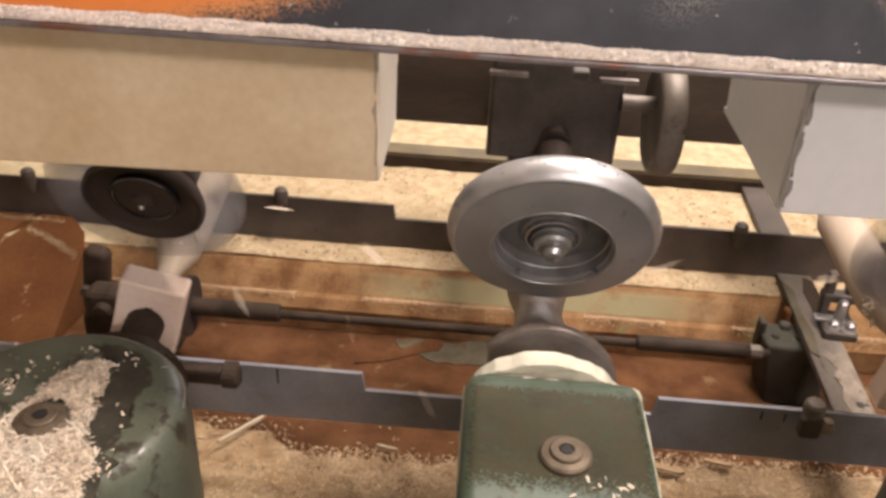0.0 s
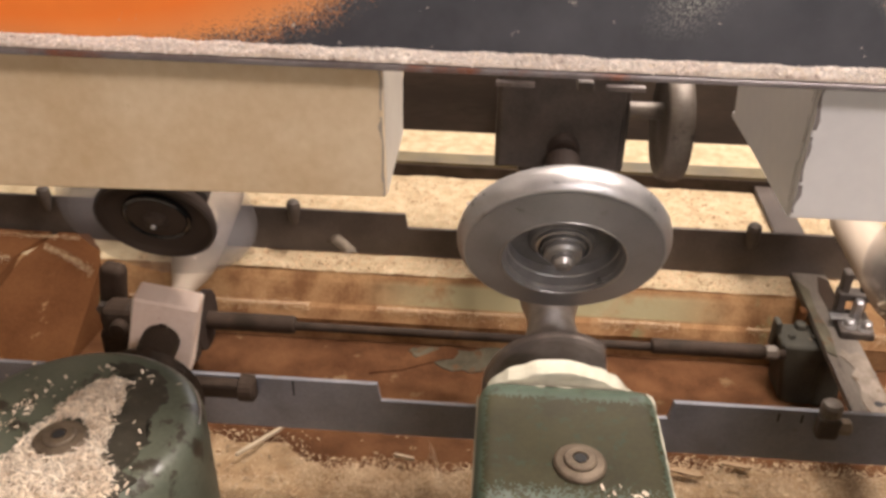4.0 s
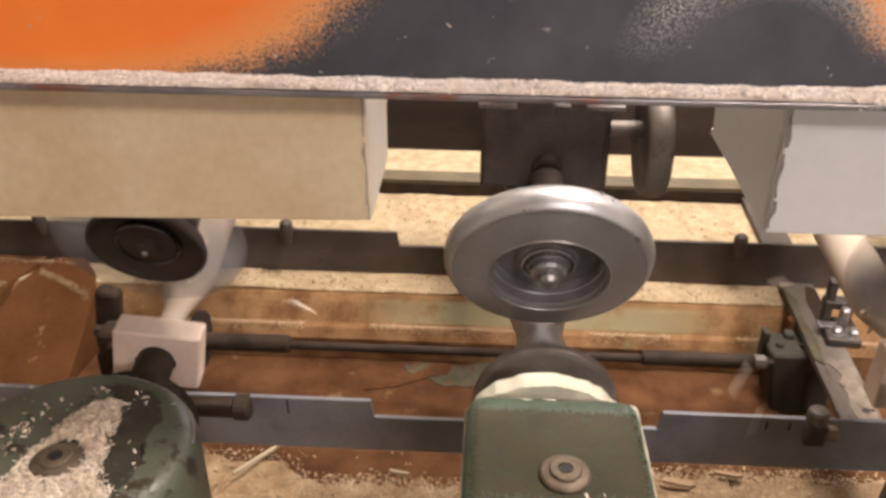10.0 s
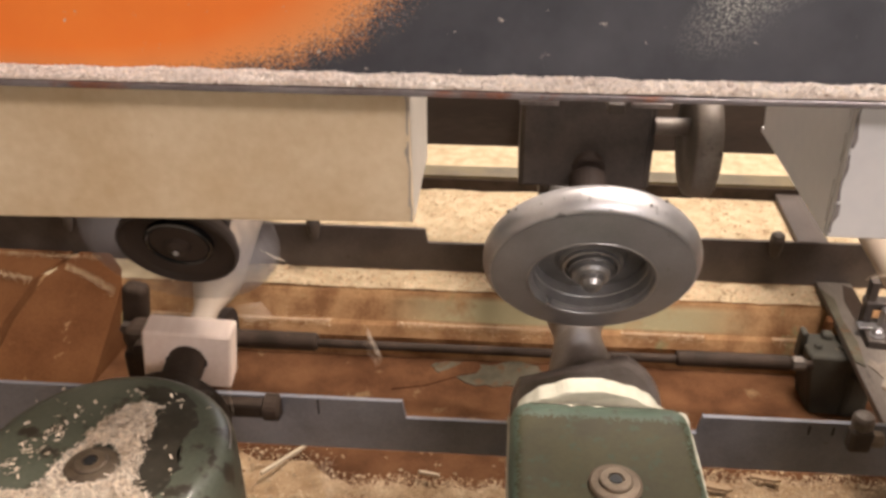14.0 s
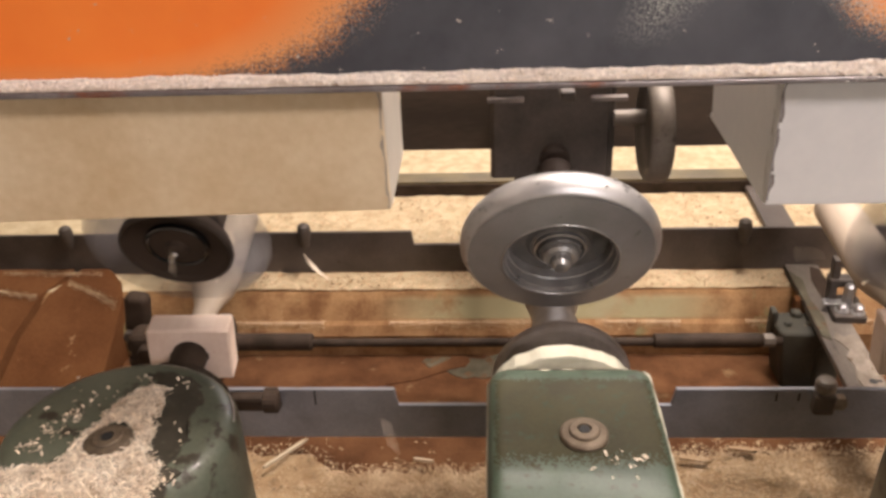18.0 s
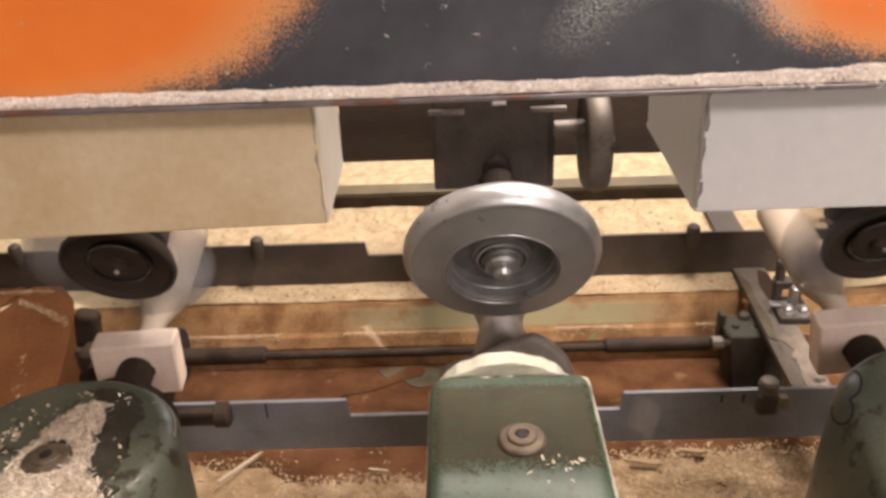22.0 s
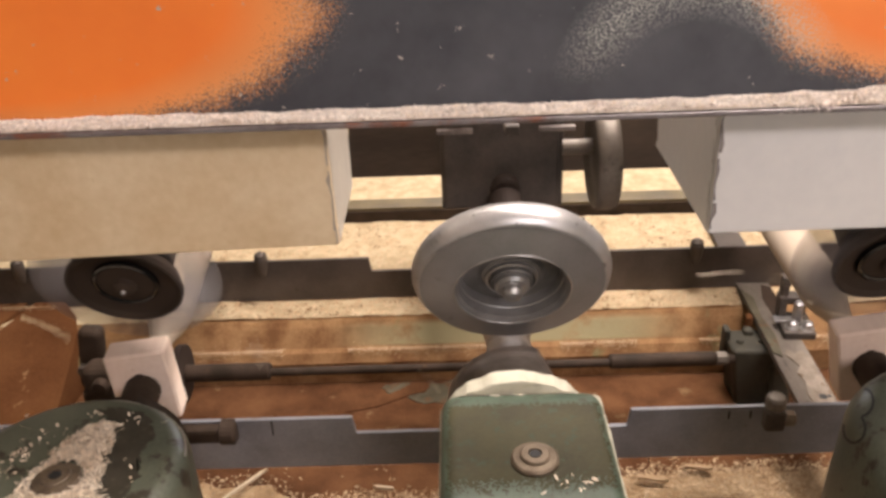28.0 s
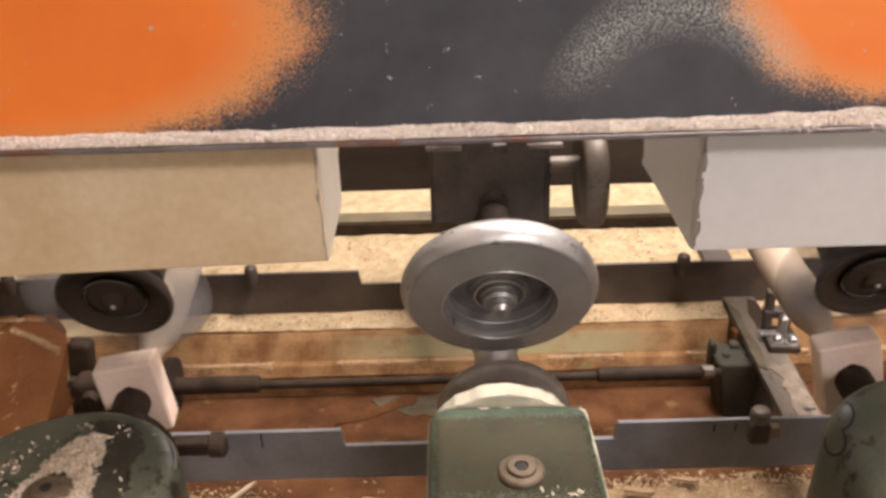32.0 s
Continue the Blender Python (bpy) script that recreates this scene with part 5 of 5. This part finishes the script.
def housing_chips():
    t = thing("housing_chips", "heap of pale chips and shavings on the green housing", "wood chips", pose(0, 0, 0), kind="stuff")
    right = [(-0.203, 0.484), (-0.201, 0.463), (-0.199, 0.441), (-0.193, 0.413), (-0.183, 0.390), (-0.173, 0.369), (-0.170, 0.25)]
    left = [(-0.228, 0.484), (-0.241, 0.466), (-0.247, 0.444), (-0.251, 0.422), (-0.254, 0.402), (-0.266, 0.390), (-0.34, 0.377), (-0.40, 0.25)]

    def heap(n, lift, fray):
        c = []
        while len(c) < n:
            x, y = rng.uniform(-0.306, -0.14), rng.uniform(0.335, 0.486)
            ragged = 0.007 * hill(x, y, 60, 2) + 0.006 * hill(x, y, 170, 5) + rng.normal(0, fray)
            a, b = along(left, y) + ragged, along(right, y) - ragged
            if not a < x < b or math.hypot(x + 0.228, y - 0.416) < 0.0205:
                continue
            thick = min(1.0, (x - a) / 0.02, (b - x) / 0.02) * (0.55 + 0.9 * hill(x, y, 45, 3))
            c.append((x, y, TOP + 0.0006 + max(0.0, thick) * 0.007 * rng.uniform(0.2, 1.0) ** 0.5 + lift))
        return np.array(c)

    flakes("dust", heap(17000, 0.0, 0.0015), 0.0016, CHIPS, "", parent=t, flat=0.35)
    flakes("chips", heap(5200, 0.0005, 0.002), 0.0030, CHIPS, "", parent=t, flat=0.45)
    flakes("shavings", heap(1100, 0.0010, 0.003), 0.0066, PALEFLAKE, "", parent=t, flat=0.35, thin=(0.08, 0.18))
    c = []
    for cx, cy, n in ((-0.272, 0.452, 20), (-0.281, 0.432, 30), (-0.262, 0.470, 12), (-0.226, 0.500, 6), (-0.292, 0.412, 24), (-0.170, 0.372, 30), (-0.176, 0.352, 30), (-0.194, 0.497, 7)):
        c += [(cx + rng.normal(0, 0.006), cy + rng.normal(0, 0.005), TOP + rng.uniform(0.0003, 0.0014)) for _ in range(n)]
    c += [(x, y, TOP + 0.0004) for x, y in zip(rng.uniform(-0.31, -0.16, 50), rng.uniform(0.36, 0.51, 50))]
    flakes("strewn_chips", np.array([q for q in c if math.hypot(q[0] + 0.228, q[1] - 0.416) > 0.0205]), 0.0034, PALEFLAKE, "", parent=t, flat=0.25)
    u = thing("housing_dust", "few pale chips by the screw on the housing", "wood chips", pose(0, 0, 0), kind="stuff")
    c = [(0.152 + rng.normal(0.026, 0.014), 0.398 + rng.normal(0, 0.010), TOP + 0.001 + rng.uniform(0, 0.001)) for _ in range(14)]
    c = [q for q in c if math.hypot(q[0] - 0.152, q[1] - 0.431) > 0.027 and 0.085 < q[0] < 0.214]
    flakes("chips", np.array(c), 0.0036, PALEFLAKE, "", parent=u, flat=0.3)


housing_chips()


def splinters():
    for x, y, a, L, w in ((-0.219, 0.835, 52, 0.085, 0.006), (0.36, 0.825, -10, 0.045, 0.010), (0.43, 0.845, -8, 0.040, 0.008), (-0.02, 0.82, 165, 0.03, 0.005)):
        s = thing("splinter", "thin split piece of wood lying in the tray", "wood splinter", pose(x, y, TRAY + 0.014, 2, 3, a), "splinters")
        bm = bmesh.new()
        pts = [(-L / 2, -w / 2), (L * 0.3, -w / 2), (L / 2, 0), (L * 0.35, w / 2), (-L / 2, w * 0.3)]
        lo = [bm.verts.new((u, v, 0)) for u, v in pts]
        hi = [bm.verts.new((u * 0.97, v * 0.8, 0.004)) for u, v in pts]
        for k in range(5):
            bm.faces.new((lo[k], lo[(k + 1) % 5], hi[(k + 1) % 5], hi[k]))
        bm.faces.new(hi)
        bm.faces.new(list(reversed(lo)))
        part("wood", bm, BROWNFLAKE if w > 0.007 else PINE, s)


splinters()

# ---------------------------------------------------------------- flying chips
def chip_mesh(name, L, w, bend, taper):
    """A curled strip of wood, thicker in the middle."""
    bm = bmesh.new()
    prev = None
    for i in range(6):
        s = i / 5 - 0.5
        c = bend * (0.25 - s * s) * L
        h = w / 2 * (1 - 0.5 * abs(s) * taper)
        row = [bm.verts.new((s * L, -h, c)), bm.verts.new((s * L, h, c)), bm.verts.new((s * L, h, c + 0.0006)), bm.verts.new((s * L, -h, c + 0.0006))]
        if prev:
            for q in range(4):
                bm.faces.new((prev[q], prev[(q + 1) % 4], row[(q + 1) % 4], row[q]))
        else:
            bm.faces.new(row)
        prev = row
    bm.faces.new(list(reversed(prev)))
    bmesh.ops.recalc_face_normals(bm, faces=bm.faces)
    me = bpy.data.meshes.new(name)
    bm.to_mesh(me)
    bm.free()
    me.materials.append(PALEFLAKE)
    return me


CHIP_MESHES = [chip_mesh("chip", 0.010 + 0.0032 * k, 0.0052 + 0.0011 * (k % 3), 0.25 * (1 + k % 4), 1 + k % 2) for k in range(8)]
SLIVER_MESHES = [chip_mesh("sliver", 0.012 + 0.0028 * k, 0.0018 + 0.0006 * (k % 3), 0.12 * (1 + k % 3), 1.4) for k in range(7)]
FLIGHTS = []


def fly(count, name, meshes, label, group, seed, early):
    """Pieces thrown up by the two cutters: each leaves the cut, arcs through the air and settles in the tray."""
    r = random.Random(seed)
    for k in range(count):
        ob = tagged(new(name, meshes[k % len(meshes)]), label, "wood chip", group)
        side = k % 2
        start = Vector(((-0.2656, 0.5393)[side] + r.uniform(-0.006, 0.006), 0.80 + r.uniform(-0.01, 0.01), AX + r.uniform(-0.007, 0.007)))
        t0 = 0.15 + 31.2 * k / count + r.uniform(-0.1, 0.1)
        if k < early:
            t0 = -0.35 + 0.05 * k
        aim = Vector((r.uniform(-0.35, 0.7), r.uniform(0.35, 0.6), r.uniform(1.15, 1.52)))
        speed = r.uniform(0.9, 1.9)
        v = (aim - start).normalized() * speed
        v.z += 0.7
        spin_axis = Vector((r.uniform(-1, 1), r.uniform(-1, 1), r.uniform(-1, 1))).normalized()
        FLIGHTS.append((ob, start, v, t0, spin_axis, r.uniform(350, 750), r.uniform(0, 360)))


fly(290, "wood_chip", CHIP_MESHES, "small pale curled wood chip thrown from the cutter", "flying chips", 11, 9)
fly(280, "wood_sliver", SLIVER_MESHES, "thin pale wood sliver thrown from the cutter", "flying slivers", 23, 8)


def motions():
    # the carriage with hood, guards and wheels creeps towards the front
    def creep(t):
        return Matrix.Translation((0, -0.00083 * t, 0))

    for ob in CARRIAGE:
        m = ob.matrix_basis.copy()
        walk(ob, [(0.0, m), (16.0, creep(16.0) @ m), (32.0, creep(32.0) @ m)])
    # the two cutters race round; their five knives smear into a veil
    for n, ob in enumerate(CUTTERS):
        m = wheel_frame(STATIONS[2 * n])
        walk(ob, [(k / 30, m @ pose(0, 0, 0, 0, 77.0 * k + 20 * n, 0)) for k in range(0, 961)])
    # the tracer wheel is rolled slowly round by the pattern
    m = wheel_frame(STATIONS[1])
    walk(TRACER, [(t, m @ pose(0, 0, 0, 0, -19.0 * t, 0)) for t in np.arange(0, 32.01, 2.0)])
    # work and pattern turn together, half a turn in 1.34 s
    for ob, k, phase in ((WORK[0], 0, 9.0), (WORK[1], 2, 2.0), (PATTERN_OB, 1, 1.23 * 134.3)):
        m = axis_frame(k)
        walk(ob, [(t, m @ pose(0, 0, 0, 0, phase + (t - 10.0) * 134.3, 0)) for t in np.arange(0, 32.01, 0.5)])
    for ob, p, v, t0, axis, rate, a0 in FLIGHTS:
        g, drag = 9.8, 1.6

        def at(s):
            q = (1 - math.exp(-drag * s)) / drag
            pt = p + v * q
            pt.z += -g / drag * (s - q) * 0.55
            return pt

        end = 0.05
        while end < 1.2 and at(end).z > TRAY + 0.02 and at(end).y > 0.16:
            end += 0.05
        rows = []
        turn = lambda s: Matrix.Rotation(radians(a0 + rate * s), 4, axis)
        steps = [s for s in np.arange(0, end + 0.001, 0.1)]
        for s in steps:
            if 0.0 < t0 + s < 31.95:
                rows.append((t0 + s, Matrix.Translation(at(s)) @ turn(s)))
        if t0 > 0.0:
            rows = [(0.0, Matrix.Translation(p) @ turn(0)), (max(t0 - 0.04, 0.02), Matrix.Translation(p) @ turn(0))] + rows
        else:
            rows = [(0.0, Matrix.Translation(at(-t0)) @ turn(-t0))] + rows
        last = at(steps[-1])
        rest = Vector((last.x, max(last.y, 0.3), TRAY + 0.014))
        tl = max(rows[-1][0] + 0.12, 0.1)
        if tl < 31.9:
            rows += [(tl, Matrix.Translation(rest) @ turn(steps[-1])), (32.0, Matrix.Translation(rest) @ turn(steps[-1]))]
        else:
            s = 32.0 - t0
            rows.append((32.0, Matrix.Translation(at(min(s, end))) @ turn(min(s, end))))
        walk(ob, rows)


motions()
